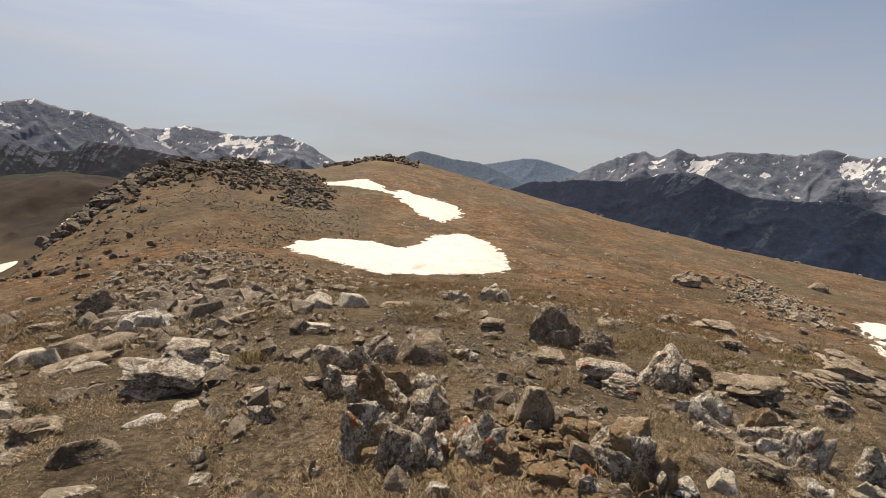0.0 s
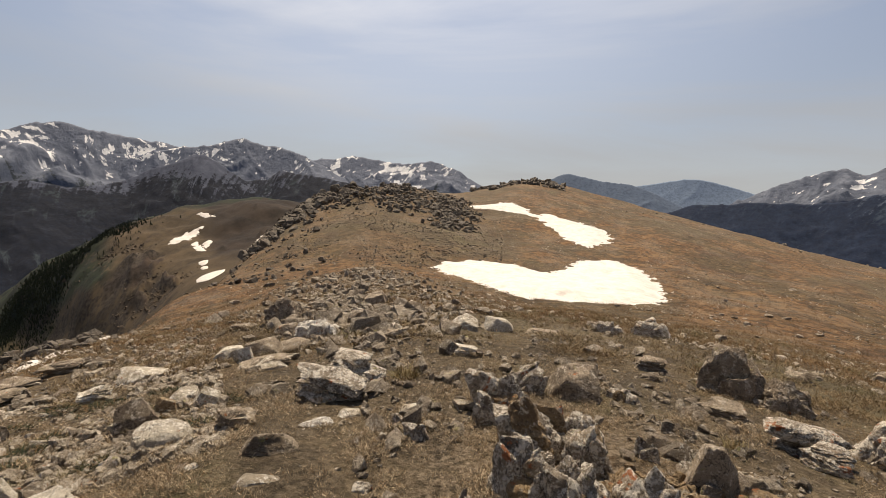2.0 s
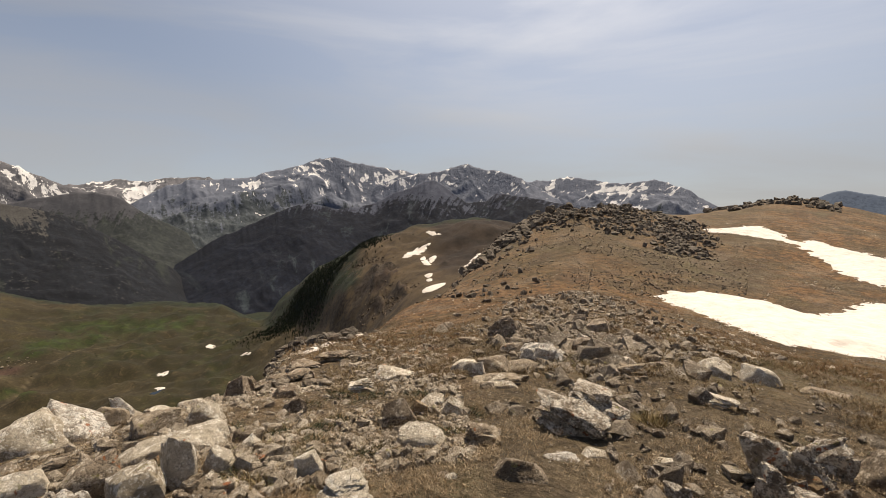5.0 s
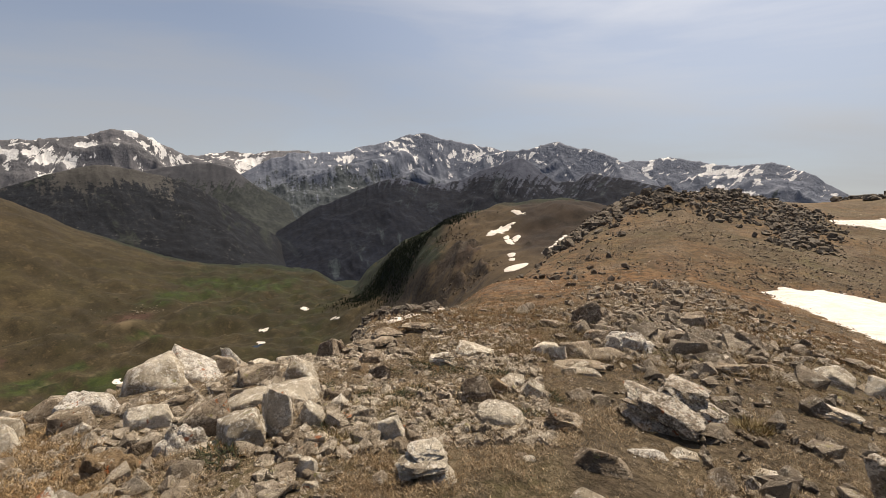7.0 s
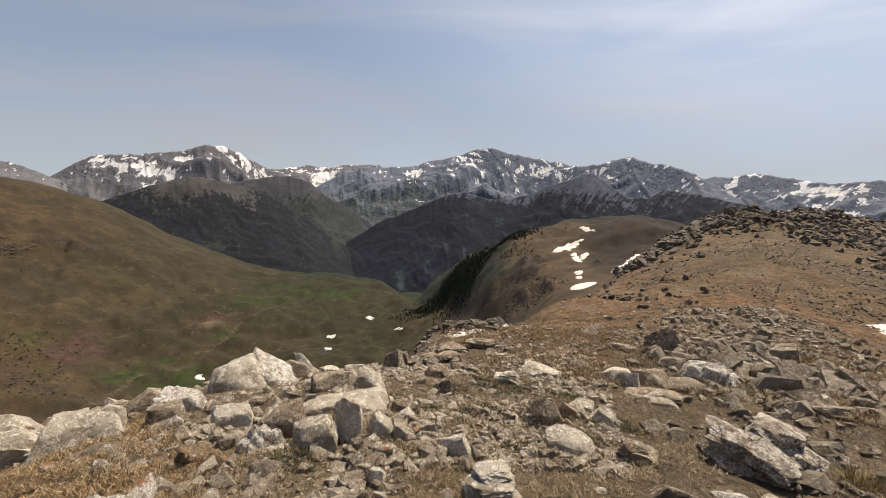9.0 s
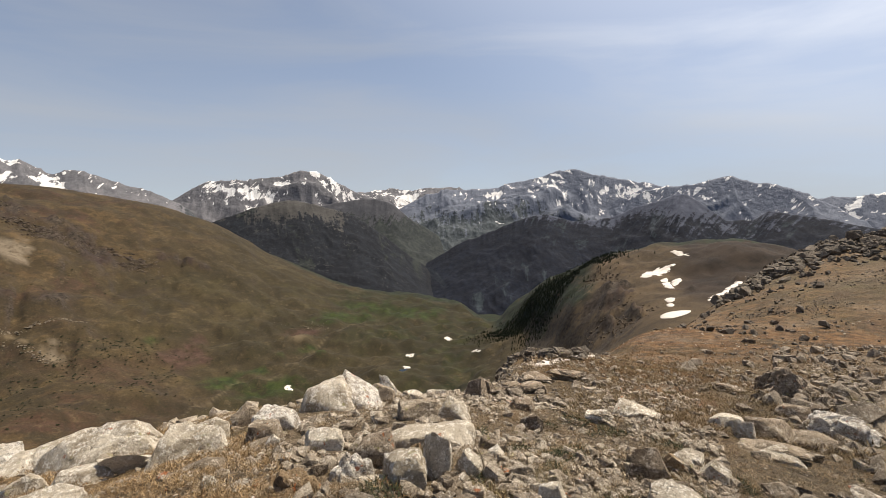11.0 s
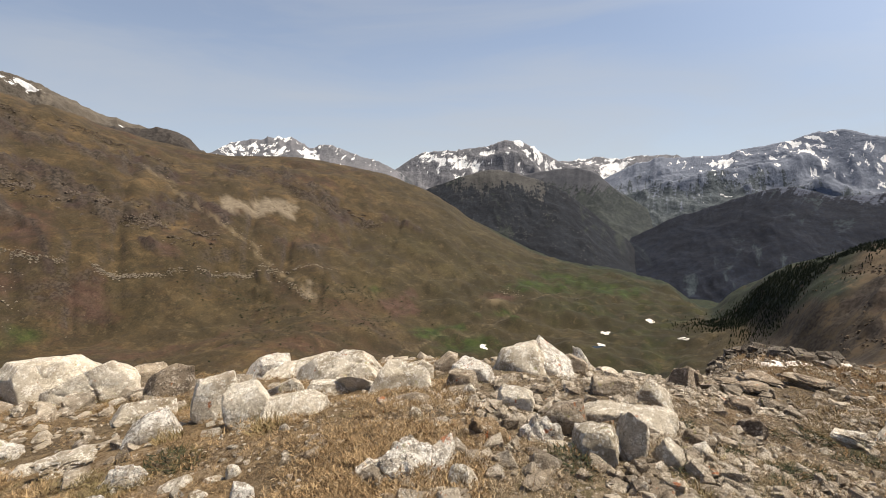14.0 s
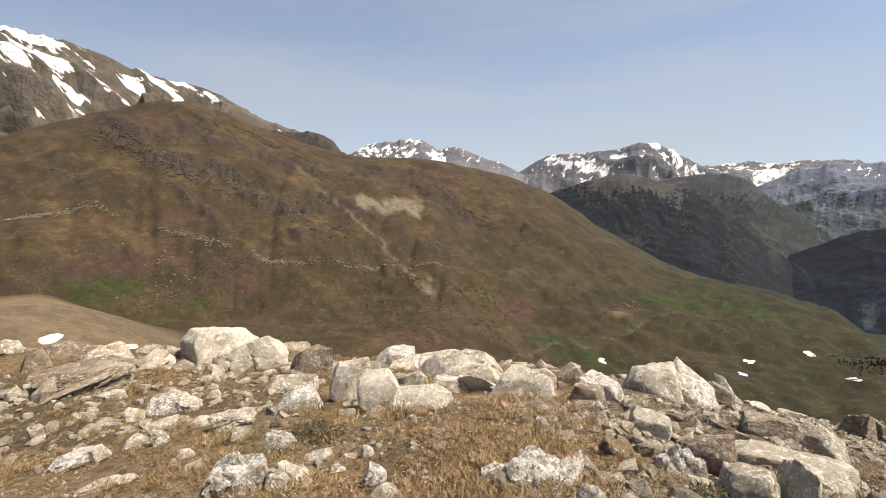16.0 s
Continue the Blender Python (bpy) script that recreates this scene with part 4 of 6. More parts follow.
def rock(x, y, turn, w, d, h, shape, kind, lean=0):
    """One rock at its place: width across, depth and height over the ground; lean: degrees towards its right. A crag or a ledge is a
    cluster of slabs, each a part of its own."""
    seed = len(ROCKS) + 11
    rng = random.Random(seed * 7 + 1)
    kind = "weathered" if kind == "dark" and shape in ("ledge", "slab") and seed % 2 else kind
    z = float(height(x, y))
    drop = z - min(float(height(x + dx * .5 * w, y + dy * .5 * w)) for dx, dy in ((1, 0), (-1, 0), (0, 1), (0, -1)))
    far = math.hypot(x, y)
    grain = max(w, h) / far
    level = 5 if grain > .14 else 4 if grain > .022 else 3
    at = pose(x, y, z, rng.uniform(-4, 4), 0, turn + rng.uniform(-6, 6))
    words = ROCK_WORDS[shape].format(ROCK_COLOURS[kind])
    ROCKS.append((x, y, .5 * max(w, d)))
    if shape in ("crag", "ledge"):
        ob = new("rock")
        ob.matrix_world = at
        many = rng.randint(6, 9) if shape == "crag" and w > .3 else rng.randint(4, 6) if w > .3 else 3
        strike = rng.uniform(-.5, .5)
        dip = lean + rng.uniform(-14, 14)
        foot = .12 + drop
        for k in range(many):
            if shape == "crag":                     # steep slabs side by side, lower towards the rim
                turn_k = k * 2.4 + rng.uniform(-.4, .4)
                out = 0 if k == many // 2 else (.35 + .65 * rng.random())
                ox, oy = .36 * w * out * math.cos(turn_k), .36 * d * out * math.sin(turn_k)
                tall = h * (.96 if out == 0 else rng.uniform(.6, .98) * (1 - .35 * out * out)) + foot
                size = (w * rng.uniform(.46, .70), d * rng.uniform(.55, .9), tall * 1.05)
                v, f = broken_stone(rng, level - (k % 2 and level > 4), size, "crag", radians(dip * .8 + rng.uniform(-9, 9)))
                v += (ox, oy, tall / 2 - foot)
            else:
                thick = (h + .06 + drop) / many * rng.uniform(1.4, 2.2)
                size = (w * rng.uniform(.62, .98), d * rng.uniform(.6, .98), thick)
                v, f = broken_stone(rng, level - (k % 2 and level > 4), size, "ledge", radians(lean * .5 + rng.uniform(-6, 6)))
                v += (rng.uniform(-.18, .18) * w, rng.uniform(-.16, .16) * d, -.05 - drop + (h + .03 + drop) * (k + .45) / many)
            turned = Matrix.Rotation(strike * rng.uniform(.4, 1.4), 4, "Z")
            part = "rock_core" if k == many // 2 else "rock_slab"
            slab = new(part, mesh_of(part, v, f, 30))
            slab.data.materials.append(ROCK["ochre" if kind == "lichen" and rng.random() < .1 else kind])
            slab.parent = ob
            slab.matrix_local = turned
        return tagged(ob, words, "rock", "rocks on the ridge")
    deep = .05 + .10 * h + drop
    v, f = broken_stone(rng, level, (w * 1.04, d, h + deep), shape, radians(lean))
    v[:, 2] += (h + deep) / 2 - deep
    ob = new("rock", mesh_of("rock", v, f, 30))
    ob.data.materials.append(ROCK[kind])
    ob.matrix_world = at
    return tagged(ob, words, "rock", "rocks on the ridge")


rock(-6.54, -6.68, 137, 1.46, 0.97, 0.65, 'boulder', 'pale', 8)
rock(-6.48, -6.06, 134, 1.27, 0.84, 0.57, 'boulder', 'pale', -10)
rock(-5.09, -8.58, 151, 0.54, 0.37, 0.24, 'block', 'dark')
rock(-5.19, -7.76, 148, 0.75, 0.52, 0.29, 'block', 'pale', -6)
rock(-4.12, -6.78, 151, 1.33, 0.80, 0.27, 'ledge', 'weathered', -4)
rock(-4.24, -5.10, 143, 0.62, 0.34, 0.22, 'crag', 'white')
rock(-3.90, -5.26, 146, 0.24, 0.17, 0.13, 'block', 'pale')
rock(-5.23, -4.19, 130, 0.68, 0.47, 0.24, 'block', 'pale', 8)
rock(-4.38, -3.31, 129, 0.54, 0.37, 0.28, 'block', 'white', 6)
rock(-7.06, -5.56, 129, 0.61, 0.43, 0.42, 'block', 'weathered', -14)
rock(-6.18, -4.52, 127, 0.63, 0.44, 0.48, 'block', 'dark', 14)
rock(-4.86, -2.99, 122, 0.48, 0.38, 0.50, 'block', 'pale', 10)
rock(-4.53, -2.45, 119, 0.47, 0.37, 0.37, 'block', 'pale', -16)
rock(-4.65, -2.04, 113, 0.71, 0.48, 0.21, 'block', 'pale', 12)
rock(-5.90, -2.73, 115, 0.47, 0.32, 0.21, 'block', 'pale', 0)
rock(-7.45, -3.86, 118, 0.84, 0.41, 0.39, 'boulder', 'white', 0)
rock(-7.33, -3.19, 113, 1.47, 0.80, 0.27, 'boulder', 'pale', -5)
rock(-6.68, -2.35, 108, 1.48, 0.95, 0.34, 'boulder', 'pale', -9)
rock(-5.71, -2.10, 109, 0.57, 0.39, 0.18, 'block', 'pale', 10)
rock(-3.87, -3.64, 136, 0.46, 0.28, 0.14, 'ledge', 'pale', -8)
rock(-3.41, -2.80, 132, 0.35, 0.19, 0.14, 'crag', 'white')
rock(-3.77, -3.12, 132, 0.14, 0.10, 0.11, 'block', 'dark')
rock(-3.42, -3.28, 137, 0.12, 0.09, 0.09, 'block', 'pale')
rock(-2.78, -2.62, 137, 0.49, 0.27, 0.27, 'crag', 'white', 6)
rock(-2.95, -2.33, 131, 0.39, 0.22, 0.15, 'crag', 'pale', 12)
rock(-3.00, -4.35, 150, 0.19, 0.13, 0.12, 'block', 'pale')
rock(-3.28, -4.30, 146, 0.27, 0.19, 0.08, 'block', 'pale')
rock(-3.34, -4.04, 144, 0.25, 0.15, 0.10, 'ledge', 'white')
rock(-3.10, -3.45, 142, 0.14, 0.10, 0.07, 'block', 'pale')
rock(-3.34, -2.35, 127, 0.23, 0.16, 0.06, 'block', 'pale', -8)
rock(-3.40, -1.94, 121, 0.11, 0.08, 0.08, 'block', 'pale')
rock(-3.36, -2.07, 123, 0.17, 0.08, 0.03, 'slab', 'pale')
rock(-3.07, -1.69, 120, 0.15, 0.11, 0.13, 'block', 'white')
rock(-3.17, -2.04, 124, 0.16, 0.11, 0.04, 'block', 'pale')
rock(-2.93, -1.55, 119, 0.18, 0.13, 0.06, 'block', 'pale')
rock(-3.56, -1.45, 111, 0.17, 0.10, 0.05, 'slab', 'weathered')
rock(-2.56, -3.70, 150, 0.43, 0.16, 0.05, 'ledge', 'pale')
rock(-3.68, -4.51, 144, 0.33, 0.20, 0.08, 'slab', 'pale')
rock(-2.85, -4.50, 152, 0.43, 0.26, 0.09, 'ledge', 'white')
rock(-3.80, -4.13, 140, 0.22, 0.15, 0.08, 'block', 'pale')
rock(-4.19, -6.02, 148, 0.30, 0.18, 0.07, 'slab', 'pale')
rock(-2.94, -3.17, 141, 0.16, 0.12, 0.05, 'block', 'pale')
rock(-6.45, -1.35, 100, 0.82, 0.56, 0.28, 'block', 'pale', -6)
rock(-6.92, -0.76, 94, 0.44, 0.31, 0.27, 'block', 'weathered', 22)
rock(-5.88, -0.34, 91, 0.58, 0.29, 0.30, 'boulder', 'white', 4)
rock(-5.62, -0.51, 92, 0.40, 0.28, 0.25, 'block', 'weathered', -12)
rock(-9.26, 1.58, 77, 0.42, 0.29, 0.40, 'block', 'white', 4)
rock(-4.81, -0.91, 98, 0.49, 0.29, 0.12, 'slab', 'weathered', 1)
rock(-5.34, -0.55, 93, 0.31, 0.19, 0.08, 'slab', 'weathered', 2)
rock(-4.87, 0.09, 84, 0.38, 0.26, 0.20, 'block', 'pale', 6)
rock(-3.89, -0.25, 89, 0.46, 0.25, 0.17, 'crag', 'ochre')
rock(-3.36, -0.70, 98, 0.61, 0.34, 0.13, 'crag', 'white', 4)
rock(-4.09, 0.22, 81, 0.36, 0.20, 0.18, 'crag', 'white', 10)
rock(-4.40, 0.43, 79, 0.41, 0.29, 0.29, 'block', 'dark', 4)
rock(-4.79, 1.05, 71, 0.98, 0.52, 0.15, 'boulder', 'pale', 4)
rock(-5.57, 1.18, 73, 0.51, 0.35, 0.24, 'block', 'weathered', 10)
rock(-5.64, 1.61, 69, 0.46, 0.31, 0.27, 'block', 'pale', 8)
rock(-3.89, 0.61, 74, 0.35, 0.28, 0.28, 'block', 'pale', 24)
rock(-4.00, 0.91, 70, 0.28, 0.22, 0.36, 'block', 'pale', 14)
rock(-4.49, 0.84, 73, 0.12, 0.09, 0.10, 'block', 'ochre')
rock(-3.94, 1.13, 66, 0.25, 0.17, 0.19, 'block', 'pale', 4)
rock(-3.21, -0.32, 90, 0.20, 0.14, 0.14, 'block', 'pale')
rock(-3.93, 0.42, 77, 0.34, 0.12, 0.05, 'slab', 'pale', 1)
rock(-9.04, 3.33, 66, 0.47, 0.33, 0.40, 'block', 'dark')
rock(-4.45, 1.58, 63, 0.25, 0.17, 0.15, 'block', 'weathered', 20)
rock(-4.21, -0.77, 97, 0.14, 0.10, 0.11, 'block', 'pale')
rock(-3.86, -0.25, 89, 0.14, 0.10, 0.09, 'block', 'white')
rock(-4.64, -1.04, 100, 0.18, 0.11, 0.05, 'slab', 'pale')
rock(-9.74, 2.71, 71, 0.46, 0.27, 0.11, 'slab', 'pale')
rock(-5.88, -1.65, 105, 0.77, 0.39, 0.24, 'slab', 'pale', 2)
rock(-3.74, -0.72, 97, 0.24, 0.15, 0.05, 'ledge', 'white')
rock(-5.22, -0.39, 91, 0.14, 0.10, 0.14, 'block', 'pale')
rock(-9.91, 4.57, 62, 0.58, 0.35, 0.14, 'ledge', 'weathered')
rock(-8.64, 1.88, 74, 0.45, 0.27, 0.10, 'slab', 'pale')
rock(-3.71, 2.74, 48, 0.34, 0.24, 0.26, 'block', 'dark', -6)
rock(-3.19, 2.53, 45, 0.45, 0.32, 0.17, 'block', 'pale', -10)
rock(-2.13, 2.49, 31, 0.53, 0.32, 0.13, 'slab', 'weathered', 9)
rock(-2.40, 3.80, 25, 0.81, 0.49, 0.30, 'ledge', 'lichen', 14)
rock(-2.44, 4.32, 23, 0.75, 0.45, 0.32, 'ledge', 'lichen', 16)
rock(-5.97, 4.64, 49, 0.72, 0.43, 0.17, 'slab', 'pale', 1)
rock(-4.90, 5.36, 38, 0.39, 0.28, 0.25, 'block', 'pale', 6)
rock(-4.93, 5.98, 36, 0.37, 0.26, 0.20, 'block', 'weathered', 8)
rock(-4.64, 6.19, 33, 0.64, 0.44, 0.20, 'block', 'weathered', -8)
rock(-4.20, 5.11, 35, 0.53, 0.32, 0.13, 'slab', 'pale')
rock(-5.00, 7.30, 31, 0.98, 0.54, 0.32, 'crag', 'white')
rock(-4.80, 8.91, 25, 0.53, 0.29, 0.33, 'crag', 'lichen')
rock(-2.78, 2.85, 37, 0.40, 0.24, 0.17, 'ledge', 'weathered', 12)
rock(-2.70, 1.47, 54, 0.35, 0.28, 0.22, 'ledge', 'pale', -6)
rock(-3.36, 1.57, 59, 0.23, 0.16, 0.19, 'block', 'pale', -6)
rock(-3.23, 0.85, 70, 0.16, 0.11, 0.11, 'block', 'pale', 6)
rock(-7.36, 13.71, 26, 0.49, 0.35, 0.31, 'block', 'dark')
rock(-6.15, 12.67, 23, 0.65, 0.46, 0.42, 'block', 'dark', 4)
rock(-7.73, 10.22, 34, 1.08, 0.60, 0.60, 'crag', 'dark')
rock(-7.89, 8.88, 39, 0.62, 0.37, 0.14, 'ledge', 'dark')
rock(-9.32, 3.64, 67, 0.60, 0.33, 0.34, 'crag', 'dark', 4)
rock(-4.74, 12.11, 19, 0.51, 0.31, 0.21, 'ledge', 'dark')
rock(-3.63, 3.44, 41, 0.29, 0.20, 0.18, 'block', 'pale', 10)
rock(-3.79, 3.11, 45, 0.17, 0.12, 0.16, 'block', 'ochre')
rock(-3.40, 7.49, 20, 0.41, 0.25, 0.17, 'ledge', 'lichen')
rock(-2.63, 2.42, 39, 0.16, 0.10, 0.05, 'slab', 'pale')
rock(-6.68, 3.07, 62, 0.39, 0.28, 0.17, 'block', 'dark')
rock(-5.62, 2.67, 61, 0.30, 0.21, 0.21, 'block', 'dark')
rock(-4.25, 1.51, 66, 0.21, 0.15, 0.12, 'block', 'pale')
rock(-2.85, 7.97, 16, 0.64, 0.34, 0.11, 'slab', 'weathered')
rock(-3.40, 6.57, 23, 0.46, 0.27, 0.10, 'ledge', 'dark')
rock(-5.72, 7.61, 34, 0.53, 0.37, 0.23, 'block', 'dark')
rock(-5.83, 3.91, 53, 0.42, 0.25, 0.18, 'ledge', 'pale')
rock(-2.44, 2.12, 40, 0.10, 0.06, 0.03, 'slab', 'pale')
rock(-3.99, 3.47, 44, 0.31, 0.22, 0.12, 'block', 'pale')
rock(-3.05, 0.80, 70, 0.14, 0.10, 0.05, 'block', 'pale')
rock(-2.17, 3.03, 27, 0.32, 0.15, 0.05, 'ledge', 'white')
rock(-0.41, 2.69, 8, 0.38, 0.31, 0.40, 'crag', 'lichen', -14)
rock(-0.21, 3.29, 3, 0.65, 0.36, 0.40, 'crag', 'lichen', -8)
rock(-0.07, 2.58, 1, 0.35, 0.28, 0.34, 'crag', 'lichen', 22)
rock(-0.76, 3.92, 10, 0.61, 0.34, 0.48, 'crag', 'lichen', -12)
rock(-0.67, 4.78, 8, 0.38, 0.31, 0.40, 'crag', 'lichen', 16)
rock(-0.13, 4.83, 1, 0.56, 0.39, 0.35, 'block', 'dark', 4)
rock(0.31, 2.60, -6, 0.33, 0.26, 0.35, 'crag', 'lichen', 6)
rock(0.80, 3.15, -14, 0.33, 0.23, 0.32, 'block', 'dark', 8)
rock(0.78, 2.73, -16, 0.27, 0.16, 0.11, 'ledge', 'ochre')
rock(1.28, 2.63, -25, 0.44, 0.36, 0.40, 'crag', 'lichen', 4)
rock(1.00, 2.64, -20, 0.23, 0.16, 0.17, 'block', 'weathered', -14)
rock(0.39, 3.43, -6, 0.27, 0.15, 0.15, 'crag', 'lichen')
rock(1.73, 6.30, -15, 0.70, 0.39, 0.60, 'crag', 'dark', 6)
rock(2.17, 6.01, -19, 0.57, 0.31, 0.35, 'crag', 'dark', 14)
rock(1.92, 4.50, -23, 0.70, 0.42, 0.29, 'ledge', 'lichen', -4)
rock(2.58, 4.74, -28, 0.51, 0.41, 0.48, 'crag', 'lichen', 8)
rock(2.47, 3.71, -33, 0.42, 0.23, 0.28, 'crag', 'white', -4)
rock(3.37, 4.51, -36, 0.66, 0.40, 0.28, 'ledge', 'dark', -6)
rock(2.67, 3.28, -39, 0.47, 0.26, 0.29, 'crag', 'lichen', 4)
rock(2.73, 2.96, -42, 0.32, 0.26, 0.33, 'crag', 'lichen', 10)
rock(3.12, 2.86, -47, 0.25, 0.20, 0.26, 'crag', 'lichen', 4)
rock(8.33, 8.60, -44, 0.96, 0.57, 0.40, 'ledge', 'dark', 8)
rock(8.05, 7.73, -46, 0.82, 0.49, 0.34, 'ledge', 'dark', 14)
rock(6.02, 6.45, -43, 0.68, 0.41, 0.25, 'ledge', 'weathered')
rock(2.21, 2.75, -38, 0.33, 0.20, 0.13, 'ledge', 'weathered', 8)
rock(1.84, 2.51, -36, 0.20, 0.14, 0.11, 'block', 'pale', -6)
rock(2.51, 2.57, -44, 0.30, 0.16, 0.11, 'crag', 'white')
rock(2.88, 2.63, -47, 0.27, 0.15, 0.11, 'crag', 'pale', 4)
rock(0.72, 2.36, -16, 0.27, 0.16, 0.11, 'ledge', 'ochre')
rock(1.26, 2.35, -28, 0.24, 0.13, 0.19, 'crag', 'ochre', 8)
rock(0.91, 2.29, -21, 0.17, 0.09, 0.14, 'crag', 'lichen')
rock(1.59, 2.43, -33, 0.24, 0.15, 0.09, 'ledge', 'white')
rock(-0.16, 2.23, 4, 0.17, 0.12, 0.16, 'block', 'weathered', -18)
rock(0.04, 2.22, -1, 0.19, 0.13, 0.09, 'block', 'pale')
rock(-0.71, 2.41, 16, 0.14, 0.08, 0.11, 'crag', 'lichen')
rock(-1.29, 3.15, 22, 0.30, 0.16, 0.14, 'crag', 'lichen', -24)
rock(-1.54, 3.71, 22, 0.32, 0.15, 0.04, 'slab', 'pale', -3)
rock(-1.92, 2.10, 42, 0.28, 0.12, 0.04, 'slab', 'pale')
rock(-2.81, 2.89, 44, 0.45, 0.27, 0.10, 'ledge', 'weathered')
rock(-4.87, 5.83, 39, 0.54, 0.38, 0.26, 'block', 'weathered', -4)
rock(-5.12, 5.46, 43, 0.58, 0.41, 0.22, 'block', 'pale', 2)
rock(-4.35, 5.13, 40, 0.68, 0.41, 0.14, 'ledge', 'weathered', -8)
rock(-2.32, 8.29, 15, 0.71, 0.50, 0.27, 'block', 'pale')
rock(-1.63, 8.81, 10, 0.61, 0.43, 0.30, 'block', 'pale', -4)
rock(-0.86, 9.02, 5, 0.66, 0.40, 0.11, 'slab', 'weathered')
rock(-1.71, 5.97, 15, 0.46, 0.28, 0.14, 'ledge', 'pale')
rock(-6.77, 9.00, 36, 0.80, 0.44, 0.60, 'crag', 'dark', -6)
rock(-4.63, 7.00, 33, 0.67, 0.37, 0.35, 'crag', 'white')
rock(-4.61, 8.50, 28, 0.45, 0.32, 0.30, 'block', 'dark')
rock(-3.05, 6.81, 24, 0.44, 0.26, 0.18, 'ledge', 'dark')
rock(0.89, 6.79, -7, 0.52, 0.31, 0.21, 'ledge', 'dark')
rock(1.28, 4.97, -14, 0.47, 0.28, 0.20, 'ledge', 'dark', 4)
rock(0.38, 4.94, -4, 0.32, 0.18, 0.13, 'crag', 'lichen')
rock(3.62, 8.96, -21, 0.46, 0.28, 0.19, 'ledge', 'dark')
rock(6.70, 12.60, -28, 0.65, 0.36, 0.29, 'crag', 'dark')
rock(8.48, 13.40, -32, 1.20, 0.72, 0.36, 'ledge', 'dark')
rock(6.54, 9.39, -34, 0.55, 0.33, 0.21, 'ledge', 'dark')
rock(9.64, 11.28, -40, 0.44, 0.31, 0.31, 'block', 'dark')
rock(1.56, 11.81, -7, 0.75, 0.41, 0.48, 'crag', 'lichen')
rock(0.52, 11.39, -2, 0.65, 0.36, 0.33, 'crag', 'lichen')
rock(1.74, 2.98, -30, 0.16, 0.10, 0.07, 'ledge', 'weathered')
rock(6.16, 5.84, -46, 0.31, 0.19, 0.13, 'ledge', 'dark')
rock(-2.02, 3.39, 30, 0.23, 0.14, 0.05, 'slab', 'pale')
rock(-1.35, 2.35, 29, 0.15, 0.09, 0.04, 'slab', 'lichen')
rock(-1.54, 3.33, 24, 0.13, 0.09, 0.10, 'block', 'lichen')
rock(-5.86, 11.91, 26, 0.69, 0.48, 0.37, 'block', 'dark')
rock(6.95, 7.00, -45, 1.02, 0.61, 0.43, 'ledge', 'dark')
rock(21.44, 38.44, -29, 2.37, 1.42, 1.13, 'crag', 'dark')
rock(25.64, 42.34, -31, 1.28, 0.90, 0.74, 'block', 'dark')
rock(47.80, 55.56, -41, 2.11, 1.48, 1.00, 'block', 'dark')
rock(0.33, 12.08, -2, 0.56, 0.40, 0.17, 'block', 'dark')
rock(-9.12, 4.69, 61, 0.77, 0.46, 0.20, 'ledge', 'dark')
rock(-10.36, 5.36, 60, 0.99, 0.59, 0.16, 'ledge', 'dark')
rock(-10.30, 6.25, 56, 0.79, 0.48, 0.24, 'ledge', 'dark')
rock(-4.89, -9.64, -204, 0.38, 0.26, 0.23, 'block', 'pale', 0)
rock(-4.58, -8.31, -206, 0.38, 0.26, 0.32, 'block', 'dark')
rock(-5.53, -7.03, -216, 0.50, 0.35, 0.11, 'block', 'pale', 0)
rock(-0.43, 3.11, 7, 0.51, 0.41, 0.45, 'crag', 'lichen', -10)
rock(-0.17, 2.48, 3, 0.37, 0.20, 0.32, 'crag', 'lichen', 4)
rock(-0.02, 3.07, 0, 0.35, 0.28, 0.37, 'crag', 'lichen', 10)
rock(-0.81, 3.63, 12, 0.38, 0.21, 0.28, 'crag', 'lichen', -8)
rock(0.41, 2.53, -9, 0.21, 0.17, 0.23, 'crag', 'lichen', 4)
rock(1.04, 2.94, -19, 0.26, 0.16, 0.17, 'ledge', 'ochre')
rock(1.85, 4.15, -24, 0.38, 0.23, 0.23, 'ledge', 'lichen', -6)
rock(1.42, 2.48, -29, 0.21, 0.17, 0.24, 'crag', 'lichen', 12)
rock(2.31, 3.35, -34, 0.34, 0.19, 0.14, 'crag', 'lichen')
rock(2.58, 3.06, -40, 0.29, 0.16, 0.14, 'crag', 'white', 8)
rock(4.33, 4.48, -44, 0.36, 0.22, 0.23, 'ledge', 'lichen', 6)
rock(0.47, 2.44, -10, 0.24, 0.14, 0.17, 'ledge', 'ochre', 4)
rock(3.07, 4.91, -32, 0.36, 0.21, 0.22, 'ledge', 'dark', 4)
rock(-7.30, 1.08, 79, 0.40, 0.34, 0.30, 'block', 'weathered', 8)
rock(-6.82, 0.62, 82, 0.75, 0.67, 0.38, 'boulder', 'white', 6)
rock(-6.72, 0.22, 86, 0.82, 0.69, 0.36, 'boulder', 'pale', -10)
rock(-5.58, -1.23, 102, 0.76, 0.38, 0.34, 'boulder', 'pale', 4)


